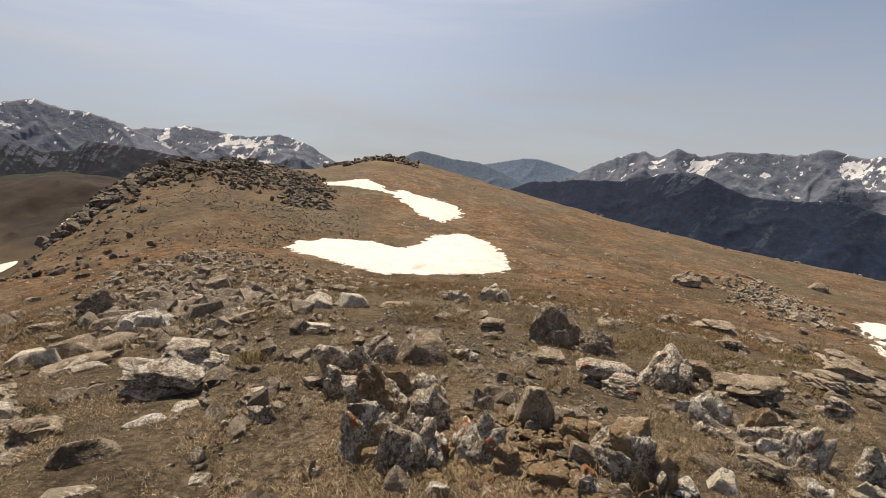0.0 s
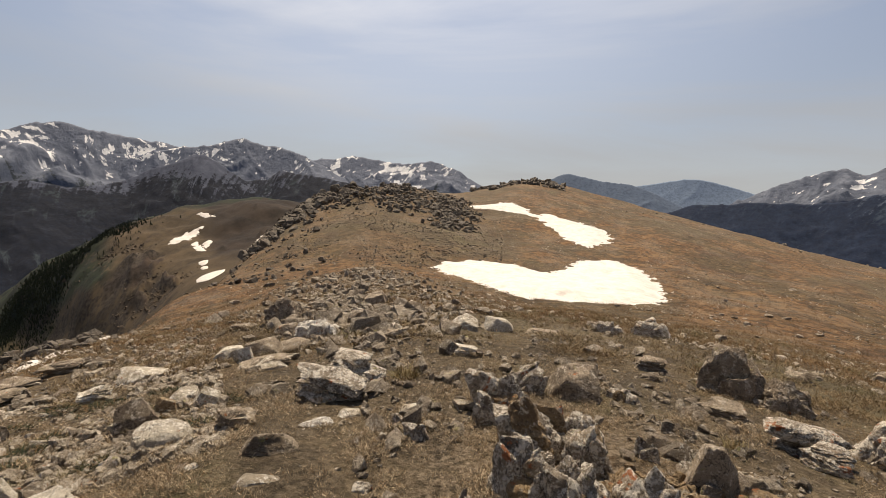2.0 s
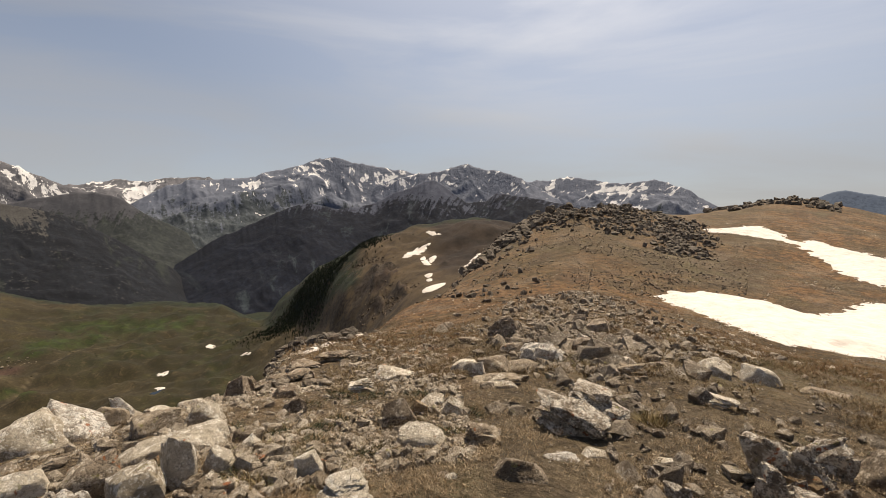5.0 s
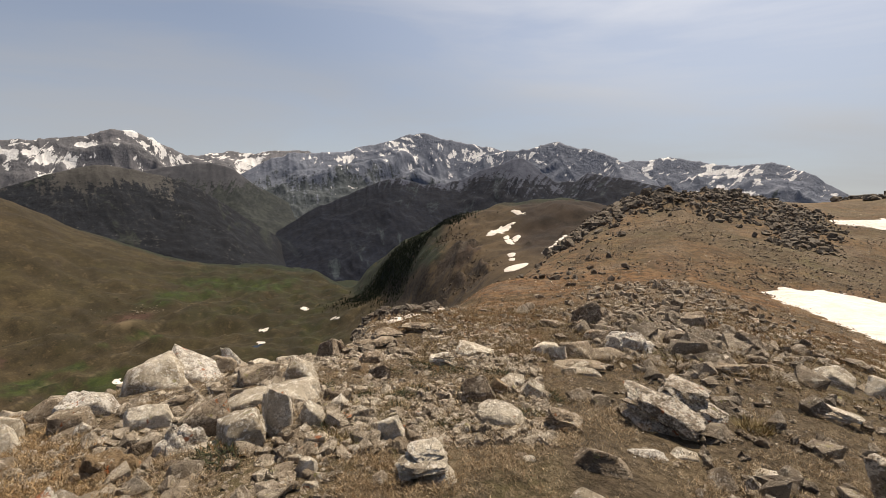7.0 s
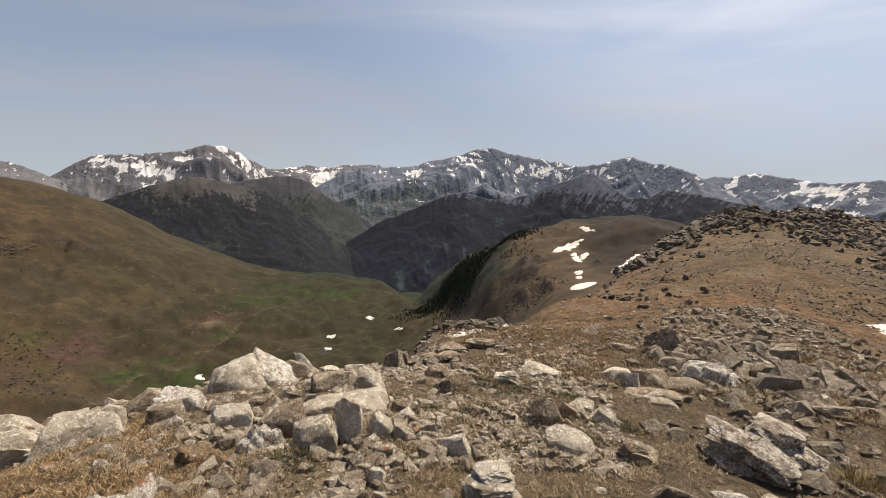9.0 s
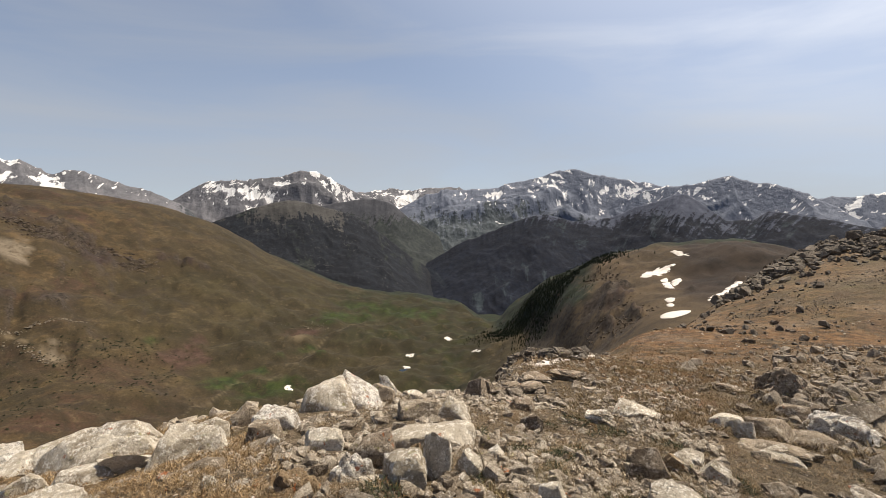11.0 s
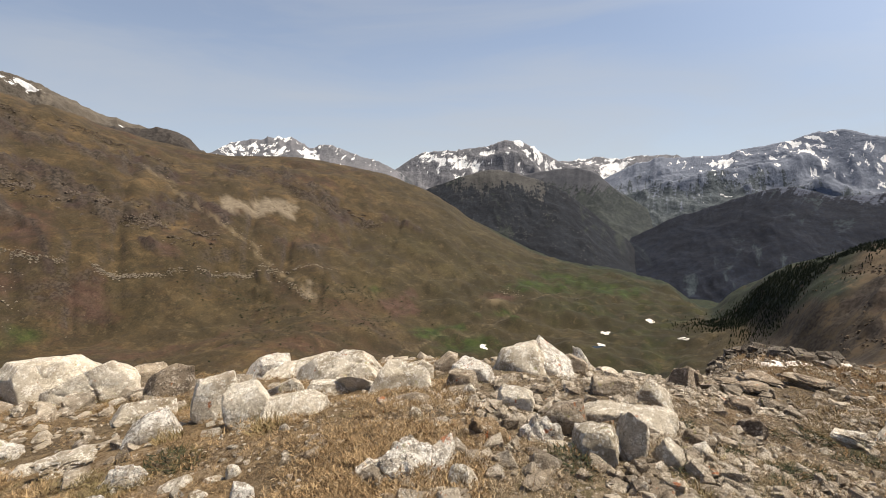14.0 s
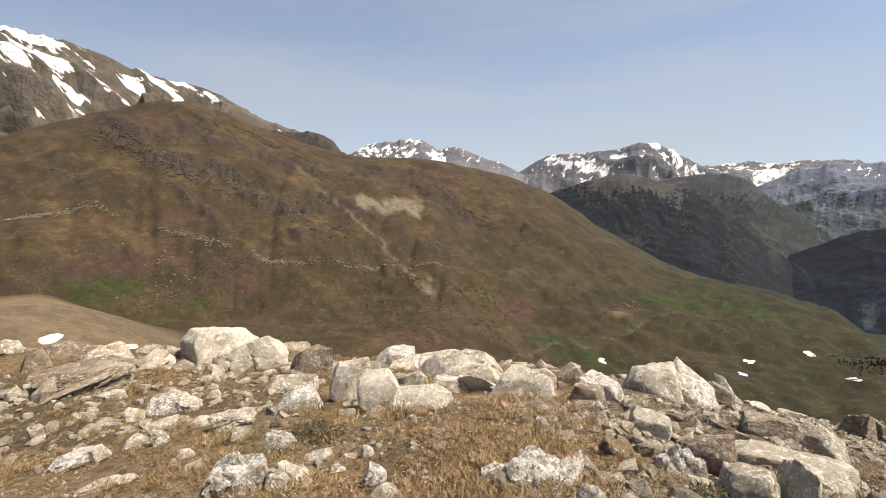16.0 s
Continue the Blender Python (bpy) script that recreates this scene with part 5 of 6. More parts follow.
# ---------------------------------------------------------------- loose stones
def join_copies(name, templates, places, material, label, category):
    """One mesh of many small copies. places: rows of x, y, z, turn, lean, size x, y, z."""
    verts, faces, start = [], [], 0
    rng = np.random.default_rng(len(places))
    pick = rng.integers(0, len(templates), len(places))
    for k, (tv, tf) in enumerate(templates):
        on = places[pick == k]
        if not len(on):
            continue
        c, s = np.cos(on[:, 3]), np.sin(on[:, 3])
        cl, sl = np.cos(on[:, 4]), np.sin(on[:, 4])
        v = tv[None] * on[:, None, 5:8]
        x, y, z = v[..., 0], v[..., 1], v[..., 2]
        y, z = y * cl[:, None] - z * sl[:, None], y * sl[:, None] + z * cl[:, None]
        x, y = x * c[:, None] - y * s[:, None], x * s[:, None] + y * c[:, None]
        v = np.stack([x + on[:, :1], y + on[:, 1:2], z + on[:, 2:3]], -1)
        n = len(tv)
        faces.append((tf[None] + (start + n * np.arange(len(on)))[:, None, None]).reshape(-1, 3))
        verts.append(v.reshape(-1, 3))
        start += n * len(on)
    v, f = np.concatenate(verts), np.concatenate(faces)
    me = bpy.data.meshes.new(name)
    me.vertices.add(len(v))
    me.vertices.foreach_set("co", v.astype(np.float32).ravel())
    me.loops.add(f.size)
    me.loops.foreach_set("vertex_index", f.astype(np.int32).ravel())
    me.polygons.add(len(f))
    me.polygons.foreach_set("loop_start", np.arange(0, f.size, 3, dtype=np.int32))
    me.update(calc_edges=True)
    me.polygons.foreach_set("use_smooth", np.zeros(len(f), bool))
    me.materials.append(material)
    return tagged(new(name, me), label, category, kind="stuff")


def stone_templates(count, corners, seed):
    made = []
    for k in range(count):
        rng = random.Random(seed + k)
        bm = bmesh.new()
        p = rng.uniform(3.5, 8)
        for _ in range(corners + k % 5):
            q = np.array([rng.gauss(0, 1) for _ in range(3)])
            bm.verts.new(.5 * q / (np.abs(q) ** p).sum() ** (1 / p) * rng.uniform(.74, 1))
        bmesh.ops.convex_hull(bm, input=bm.verts)
        bmesh.ops.delete(bm, geom=[v for v in bm.verts if not v.link_faces], context="VERTS")
        bmesh.ops.triangulate(bm, faces=bm.faces[:])
        bm.verts.index_update()
        made.append((np.array([v.co[:] for v in bm.verts]) + (0, 0, .15), np.array([[v.index for v in f.verts] for f in bm.faces], np.int32)))
        bm.free()
    return made


STONES = stone_templates(24, 13, 300)
PEBBLES = stone_templates(16, 9, 400)


def strew(seed, count, az, r, size, density=None, flat=.55, log=True, even=1.0, toss=.22):
    """Places for stones over a sector: bearings az, radii r and sizes from small to large (many small ones)."""
    rng = np.random.default_rng(seed)
    a = np.radians(rng.uniform(*az, count))
    q = rng.uniform(0, 1, count)
    rr = r[0] * (r[1] / r[0]) ** q if log else np.sqrt(r[0]**2 + (r[1]**2 - r[0]**2) * q)
    x, y = -np.sin(a) * rr, np.cos(a) * rr
    keep = np.ones(count, bool) if density is None else rng.uniform(0, 1, count) < density(np.degrees(a), rr, x, y)
    x, y = x[keep], y[keep]
    n = len(x)
    s = size[0] * (size[1] / size[0]) ** (rng.uniform(0, 1, n) ** (1.6 * even))
    z = height(x, y) + .02 * s
    return np.stack([x, y, z, rng.uniform(0, 6.28, n), rng.normal(0, toss, n), s * rng.uniform(.8, 1.4, n), s * rng.uniform(.6, 1.0, n), s * flat * rng.uniform(.5, 1.4, n)], -1)


def clump(scale, lo, hi, seed):
    return lambda a, r, x, y: smooth(lo, hi, fbm(x / scale, y / scale, 3, seed))


def rib_density(a, r, x, y):
    return np.exp(-((a - 28) / 8.5) ** 2) * (.12 + .88 * smooth(6.5, 10.5, r)) * (.35 + .65 * smooth(-.4, .4, fbm(x / 2.5, y / 2.5, 3, 7)))


def outcrop_density(a, r, x, y):
    crest = np.exp(-((r - 85) / 8.5) ** 2) * smooth(13, 18, a) * smooth(40.5, 37, a)
    tail = np.exp(-((a - 16) / 2.5) ** 2) * smooth(58, 64, r) * smooth(92, 80, r) * .5
    flank = smooth(30, 37, a) * smooth(50, 36, a) * smooth(30, 50, r) * .05
    return np.clip((1.5 * crest + tail + flank) * (.45 + .75 * smooth(-.3, .4, fbm(x / 6, y / 6, 3, 17))), 0, 1)


def pile_density(a, r, x, y):
    px, py = x - 31, y - 41
    u, w = .49 * px + .87 * py, .87 * px - .49 * py
    return np.exp(-(u / 13) ** 2 - (w / 2.8) ** 2)


def edge_pile(a, r, x, y):
    return np.exp(-((a - 61) / 4.5) ** 2 - ((r - 21) / 3) ** 2)


GAP = lambda p: p[[all((px - x) ** 2 + (py - y) ** 2 > (.8 * k) ** 2 for x, y, k in ROCKS) for px, py in p[:, :2]]]

# single stones near the walker, each a thing of its own
singles = np.concatenate([
    strew(1, 130, (44, 98), (3.2, 11), (.09, .26), clump(1.5, -.6, .5, 5)),
    strew(2, 95, (12, 46), (4.5, 15), (.11, .38), rib_density),
    strew(3, 45, (98, 154), (3.4, 9), (.06, .2)),
    strew(4, 70, (-45, 12), (3.0, 14), (.08, .30), clump(1.6, -.3, .5, 6))])
singles = GAP(singles)
SINGLE_MESHES = [mesh_of("stone", *broken_stone(random.Random(500 + k), 3, (1, 1, 1), ("block", "slab", "ledge", "block")[k % 4]), 30) for k in range(12)]
for me in SINGLE_MESHES:
    me.materials.append(ROCK["dark"])
PALE_MESHES = []
for me in SINGLE_MESHES:
    PALE_MESHES.append(me.copy())
    PALE_MESHES[-1].materials[0] = ROCK["pale"]
for i, (x, y, z, turn, lean, sx, sy, sz) in enumerate(singles[:300]):
    bearing = math.degrees(math.atan2(-x, y))
    pale = bearing > 95 or (bearing > 55 and i % 3 > 0)
    ob = new("stone", (PALE_MESHES if pale else SINGLE_MESHES)[i % 12])
    ob.matrix_world = pose(x, y, z + .22 * sz, math.degrees(lean), 0, math.degrees(turn)) @ Matrix.Diagonal((sx, sy, sz, 1))
    tagged(ob, "small pale angular stone lying on dry turf" if pale else "small grey angular stone lying on dry turf", "stone", "loose stones")

join_copies("rubble", STONES, np.concatenate([
    strew(11, 15000, (8, 50), (5.0, 31), (.035, .30), rib_density, .85, toss=.7),
    strew(15, 1100, (12, 46), (7, 30), (.24, .62), rib_density, .75, toss=.6),
    strew(13, 1700, (38, 72), (8, 29), (.05, .30), clump(2.5, -.5, .5, 9), .75, toss=.5),
    strew(12, 1900, (-45, 48), (3.5, 34), (.05, .32), clump(2.2, -.05, .6, 8), .7, toss=.4),
    strew(14, 3200, (-46, 30), (2.2, 8), (.025, .17), clump(.9, -.25, .4, 23), .75, toss=.5)]), LOOSE_DARK, "broken grey schist rubble covering a low rocky rib", "rubble")
join_copies("rubble", STONES, np.concatenate([
    strew(21, 2600, (50, 100), (3.0, 12), (.04, .20), clump(1.0, -.2, .5, 10), .7, toss=.4),
    strew(24, 8500, (45, 78), (3.5, 15), (.028, .15), clump(1.6, -.6, .4, 26), .8, toss=.6),
    strew(22, 3200, (95, 156), (2.8, 13), (.035, .21), clump(1.4, -.5, .5, 12)),
    strew(23, 500, (80, 156), (7.5, 12), (.12, .5), clump(2, -.5, .5, 13))]), LOOSE_PALE, "pale broken limestone rubble strewn over bare soil", "rubble")
join_copies("rubble", STONES, np.concatenate([
    strew(16, 1500, (-24, 0), (2.2, 3.5), (.025, .13), clump(.7, -.4, .4, 27), .75, toss=.5),
    strew(17, 700, (86, 112), (2.8, 4.6), (.03, .15), clump(.8, -.2, .5, 28), .7, toss=.5)]), LOOSE_OCHRE, "ochre-stained broken stone among the crags", "rubble")
join_copies("gravel", PEBBLES, np.concatenate([
    strew(31, 7000, (46, 98), (2.6, 11), (.015, .065), clump(1.1, -.4, .4, 14)),
    strew(32, 3500, (-46, 44), (2.4, 10), (.015, .06), clump(1.2, -.2, .5, 15)),
    strew(34, 15000, (-46, 58), (9, 120), (.05, .28), clump(4, -.3, .6, 22), toss=.4),
    strew(33, 2600, (98, 156), (2.6, 9), (.018, .07), clump(1.0, -.2, .5, 16))]), LOOSE_PALE, "small pale gravel scattered between the grass tufts", "gravel")
join_copies("boulder_field", STONES, strew(44, 7000, (54, 68), (15, 27), (.09, .5), edge_pile, .95, toss=.6), DARK_BOULDER, "dark boulder heap at the edge of the slope", "boulders")
join_copies("boulder_field", STONES, np.concatenate([
    strew(49, 3600, (13, 41), (64, 98), (.4, 1.35), outcrop_density, .65, toss=.4),
    strew(50, 1200, (25, 41), (62, 94), (.7, 1.9), lambda a, r, x, y: smooth(25, 32, a) * np.exp(-((r - 81 + 1.5 * (a - 32)) / 6) ** 2), .8, toss=.3),
    strew(41, 40000, (12, 50), (32, 108), (.13, .95), outcrop_density, .9, even=1.2, toss=.6),
    strew(48, 12000, (10, 44), (40, 100), (.06, .26), clump(6, -.35, .5, 24), .8, toss=.4),
    strew(43, 700, (3, 14), (140, 172), (.7, 2.6), clump(9, -.4, .5, 18), .75),
    strew(45, 420, (36, 62), (13, 60), (.2, .9), clump(5, .1, .6, 19))]), DARK_BOULDER, "dark broken boulders heaped on the crest of the knoll", "boulders")
join_copies("boulder_field", STONES, np.concatenate([
    strew(42, 10000, (-50, -26), (18, 70), (.16, .8), pile_density, .8, toss=.5),
    strew(46, 500, (-45, -2), (95, 150), (.25, 1.0), clump(14, 0, .6, 20)),
    strew(47, 420, (-45, 10), (16, 60), (.12, .6), clump(5, .1, .7, 21))]), LOOSE_DARK, "grey boulders heaped on the brown slope", "boulders")


# ---------------------------------------------------------------- grass
def straw_material(name, dark, light):
    n = Nodes(name)
    r = n.island()
    c = n.mix(n.span(r, 0, 1), dark, light)
    c = n.mix(n.span(n.math("FRACT", n.math("MULTIPLY", r, 13.7)), .72, .8, 0, .7), c, (.187, .101, .043))
    c = n.mix(n.span(n.noise(.5, 3), .5, .62, 0, .55), c, (.195, .121, .055))
    c = n.mix(n.span(n.noise(.8, 3), .58, .66, 0, .6), c, (.101, .098, .039))
    return n.done(c, .85)


def tuft_templates(count, blades, seed, spread=.5):
    """Tufts of thin tapering blades that lean outwards."""
    made = []
    for k in range(count):
        rng = random.Random(seed + k)
        v, f = [], []
        for b in range(blades):
            a, q, turn = rng.uniform(0, 6.283), rng.uniform(0, 1) ** .5, rng.uniform(0, 6.283)
            bx, by = .6 * q * math.cos(a), .6 * q * math.sin(a)
            lean, tall = rng.uniform(.15, 1.2) * spread * 1.4, rng.uniform(.3, .9)
            wx, wy = -math.sin(turn) * .024, math.cos(turn) * .024
            i = len(v)
            v += [(bx - wx, by - wy, -.1), (bx + wx, by + wy, -.1), (bx + math.cos(turn + .6) * lean, by + math.sin(turn + .6) * lean, tall)]
            f.append((i, i + 1, i + 2))
        made.append((np.array(v), np.array(f, np.int32)))
    return made


STRAW = straw_material("dead_grass", (.120, .088, .054), (.62, .490, .325))
grass_mask = lambda a, r, x, y: np.clip(1.15 - .65 * smooth(44, 54, a) * smooth(100, 92, a) * smooth(3.0, 4.6, r) * smooth(-.25, .3, fbm(x / 1.1, y / 1.1, 3, 14)) - .3 * np.exp(-((a - 28) / 8) ** 2) * smooth(6, 9, r), 0.04, 1) * (.35 + .65 * smooth(-.6, .1, fbm(x / .5, y / .5, 3, 64)))


def tufts(seed, count, az, r, tall):
    p = strew(seed, count, az, r, (tall[0], tall[1]), grass_mask, even=.6)
    p[:, 4] *= .4
    p[:, 5:8] = p[:, 5:6] * np.array([1.25, 1.25, .6])
    return p


OLIVE = straw_material("olive_slope_grass", (.0810, .0598, .0340), (.3910, .2990, .1730))
GOLD = straw_material("golden_dry_grass", (.125, .080, .040), (.53, .375, .205))
join_copies("grass", tuft_templates(10, 26, 750, .24), tufts(54, 4500, (98, 157), (2.2, 11), (.022, .045)), GOLD, "golden dry alpine grass beside the pale boulders", "grass")
join_copies("grass", tuft_templates(10, 26, 700, .24), tufts(51, 6000, (-47, 118), (1.9, 6.5), (.020, .040)), STRAW, "matted dead grey-brown alpine grass", "grass")
join_copies("grass", tuft_templates(8, 12, 800), tufts(52, 14000, (-47, 120), (6, 17), (.04, .085)), OLIVE, "dry brown alpine grass between the stones", "grass")
RUST = straw_material("rusty_slope_grass", (.047, .027, .0117), (.234, .133, .056))
join_copies("grass", tuft_templates(6, 9, 900), tufts(53, 46000, (-47, 64), (12, 110), (.09, .24)), RUST, "dry rusty tussock grass on the brown slopes", "grass")


def cushion_templates(count, blades, seed):
    """Low matted cushions: short curling blades that stick out of a dome."""
    made = []
    for k in range(count):
        rng = random.Random(seed + k)
        v, f = [], []
        for b in range(blades):
            a, q = rng.uniform(0, 6.283), rng.uniform(0, 1) ** .5
            dome = .42 * (1 - q * q)
            out, turn, wide = a + rng.gauss(0, 1.6), rng.uniform(0, 6.283), rng.uniform(.010, .020)
            reach, rise = rng.uniform(.04, .26), rng.uniform(.02, .23)
            bx, by = .55 * q * math.cos(a), .55 * q * math.sin(a)
            i = len(v)
            v += [(bx - wide * math.cos(turn), by - wide * math.sin(turn), dome - .06), (bx + wide * math.cos(turn), by + wide * math.sin(turn), dome - .06), (bx + reach * math.cos(out), by + reach * math.sin(out), dome + rise)]
            f.append((i, i + 1, i + 2))
        made.append((np.array(v), np.array(f, np.int32)))
    return made


def cushions(seed, count, az, r, wide):
    p = strew(seed, count, az, r, wide, lambda a, q, x, y: np.clip(grass_mask(a, q, x, y) * 1.5, 0, 1) * (.12 + .88 * smooth(-.25, .2, fbm(x / .55, y / .55, 3, 64))), even=.6)
    p[:, 4] *= .3
    p[:, 5:8] = p[:, 5:6] * np.array([1.0, 1.0, .72])
    return p


join_copies("grass", cushion_templates(12, 64, 1200), cushions(55, 12500, (-47, 104), (1.9, 8), (.07, .16)), STRAW, "matted cushions of dead grey-brown grass", "grass")
join_copies("grass", cushion_templates(6, 55, 1400), cushions(57, 7000, (-47, 60), (7, 22), (.16, .34)), OLIVE, "tufted olive-brown grass on the stony slope", "grass")
join_copies("grass", cushion_templates(10, 64, 1300), cushions(56, 8500, (94, 157), (2.2, 10), (.09, .20)), GOLD, "matted cushions of golden dry grass", "grass")


# single yellowish tussocks that stand out of the turf
TUSSOCK = straw_material("yellow_tussock_grass", (.156, .117, .051), (.359, .289, .148))


def tussock(x, y, size, seed):
    (v, f), = tuft_templates(1, 170, seed, .42)
    me = bpy.data.meshes.new("grass_tussock")
    me.from_pydata((v * (size, size, size * .62)).tolist(), [], f.tolist())
    me.materials.append(TUSSOCK)
    ob = new("grass_tussock", me)
    ob.location = (x, y, float(height(x, y)))
    return tagged(ob, "yellowish dry grass tussock standing in the turf", "grass", "grass tussocks")


tussock(-1.92, 4.50, 0.22, 1000)
tussock(1.03, 3.10, 0.15, 1001)
tussock(0.20, 2.36, 0.17, 1002)
tussock(-1.91, 4.48, 0.22, 1003)
tussock(1.14, 3.96, 0.16, 1004)
tussock(3.22, 3.37, 0.17, 1005)
tussock(-3.52, 1.16, 0.21, 1006)
tussock(-4.19, -3.03, 0.19, 1007)
tussock(-4.19, -2.11, 0.23, 1008)
tussock(-4.52, -6.10, 0.28, 1009)
tussock(-6.73, -1.43, 0.29, 1010)

LEAF = straw_material("dark_green_cushion_leaves", (.0109, .0156, .0062), (.043, .048, .0187))


def cushion_plant(x, y, size, seed):
    """A flat dark mat of tiny leaves."""
    (v, f), = cushion_templates(1, 420, seed)
    me = bpy.data.meshes.new("cushion_plant")
    me.from_pydata((v * (size, size * .7, size * .28)).tolist(), [], f.tolist())
    me.materials.append(LEAF)
    ob = new("cushion_plant", me)
    ob.matrix_world = pose(x, y, float(height(x, y)), 0, 0, 40 * seed)
    return tagged(ob, "low dark green cushion plant among the stones", "plant", "cushion plants")


cushion_plant(-3.67, -2.57, 0.55, 1500)
cushion_plant(-4.25, 2.11, 0.44, 1501)
cushion_plant(-4.97, 1.63, 0.39, 1502)
cushion_plant(-3.64, 0.38, 0.47, 1503)
cushion_plant(-3.92, 3.04, 0.34, 1504)
cushion_plant(-5.67, 2.82, 0.44, 1505)
cushion_plant(-5.12, 3.38, 0.47, 1506)
for k, (bearing, far_off, wide) in enumerate(((47, 4.1, .42), (52, 4.6, .36), (57, 3.9, .40), (61, 5.0, .45), (64, 4.3, .34), (50, 5.6, .48), (55, 6.2, .44), (68, 4.8, .38), (73, 4.0, .36), (44, 5.0, .40), (59, 6.8, .5), (78, 4.4, .34))):
    cushion_plant(-far_off * math.sin(radians(bearing)), far_off * math.cos(radians(bearing)), wide, 1507 + k)


def stick():
    """A bleached branch that lies across the stones at the edge."""
    a, b = Vector((-7.55, -.95, 0)), Vector((-7.85, -.28, 0))
    rng = random.Random(5)
    bm = bmesh.new()
    rings = []
    for k in range(8):
        p = a.lerp(b, k / 7)
        top = max(float(height(p.x, p.y)), float(height(a.x, a.y)) * (1 - k / 7) + float(height(b.x, b.y)) * k / 7)
        c, q = Vector((p.x + rng.uniform(-.012, .012), p.y, top + .05 + rng.uniform(-.008, .008))), .017 - .0011 * k
        rings.append([bm.verts.new(c + Vector((q * math.cos(s * 1.047), .3 * q * math.cos(s * 1.047), q * math.sin(s * 1.047)))) for s in range(6)])
    for one, two in zip(rings, rings[1:]):
        for s in range(6):
            bm.faces.new((one[s], one[(s + 1) % 6], two[(s + 1) % 6], two[s]))
    bm.faces.new(rings[0][::-1]), bm.faces.new(rings[-1])
    me = bpy.data.meshes.new("stick")
    bm.to_mesh(me)
    bm.free()
    me.materials.append(ROCK["pale"])
    return tagged(new("stick", me), "thin bleached branch lying across pale stones", "branch")


stick()


# ---------------------------------------------------------------- far slopes: ledges, outcrops, shrubs, pines
def along(seed, count, line, width, size, flat=.6):
    """Places scattered along a line of bearings and distances."""
    rng = np.random.default_rng(seed)
    p = np.array([(-math.sin(radians(a)) * r, math.cos(radians(a)) * r) for a, r in line])
    k = rng.uniform(0, len(p) - 1, count)
    i = k.astype(int)
    q = p[i] * (1 - (k - i))[:, None] + p[i + 1] * (k - i)[:, None] + rng.normal(0, 1, (count, 2)) * width
    keep = fbm(q[:, 0] / 40, q[:, 1] / 40, 3, seed) > -.35
    q = q[keep]
    s = size[0] * (size[1] / size[0]) ** (rng.uniform(0, 1, len(q)) ** 1.5)
    return np.stack([q[:, 0], q[:, 1], height(q[:, 0], q[:, 1]), rng.uniform(0, 6.28, len(q)), rng.normal(0, .15, len(q)), s * 1.3, s, s * flat], -1)


join_copies("rock_ledge", STONES, np.concatenate([
    along(61, 3000, ((154.8, 875), (151.7, 883), (147.8, 905), (141.7, 827), (138.1, 787), (134.1, 773), (130.4, 754), (121.8, 769), (116.9, 792), (105.5, 823)), 3.0, (.9, 3.6), .5),
    along(62, 260, ((128.6, 1127), (122.3, 928), (118.3, 845), (115.5, 757), (112.6, 700)), 5, (1, 3.6)),
    along(63, 260, ((148, 800), (141, 780), (144, 720), (139, 680)), 26, (.9, 3.2)),
    along(64, 140, ((92, 869), (90.4, 856), (86, 850)), 10, (1, 3.5))]), LEDGE_STONE, "pale broken rock ledge across the brown hillside", "rocks")
join_copies("rock_outcrop", STONES, np.concatenate([
    along(71, 6500, ((142.6, 1028), (139.1, 984), (134.8, 956), (130.1, 906), (123.7, 845)), 15, (1.4, 5.0), .7),
    along(72, 2000, ((146.2, 1140), (143.5, 1051), (139.6, 1010)), 15, (1.4, 4.6), .7),
    along(73, 4200, ((116.8, 1272), (112.7, 1144), (109.9, 1103), (105, 1078)), 15, (1.4, 4.8), .7),
    along(74, 1500, ((139.3, 1193), (132.7, 1236), (126.1, 1176)), 12, (1.2, 4), .6)]), OUTCROP, "dark rock outcrops on the far hillside", "rocks")
join_copies("cliff", STONES, np.concatenate([
    along(75, 700, ((54.4, 593), (51.4, 518), (48.9, 463)), 9, (.7, 3.2), .8),
    along(76, 450, ((52.8, 455), (50.5, 425), (48.3, 402)), 8, (.6, 2.6), .8)]), CLIFF, "dark broken cliffs on the flank of the brown hill", "cliffs")


def needle_material():
    n = Nodes("dark_foliage")
    return n.done(n.mix(n.island(), (.0094, .0140, .0070), (.027, .033, .0140)), .9)


def pine_template(seed):
    """A far pine: a thin trunk and drooping tiers of boughs."""
    rng = random.Random(seed)
    v, f = [(-.03, 0, 0), (.03, 0, 0), (0, .03, 0), (0, 0, .9)], [(0, 1, 3), (1, 2, 3), (2, 0, 3)]
    for k in range(4):
        z, wide = .12 + .21 * k, .26 - .055 * k
        i = len(v)
        v.append((0, 0, z + .30))
        for s in range(6):
            a, q = s * 1.047 + k, wide * rng.uniform(.65, 1.2)
            v.append((q * math.cos(a), q * math.sin(a), z + rng.uniform(-.04, .05)))
        f += [(i, i + 1 + s, i + 1 + (s + 1) % 6) for s in range(6)]
    return np.array(v), np.array(f, np.int32)


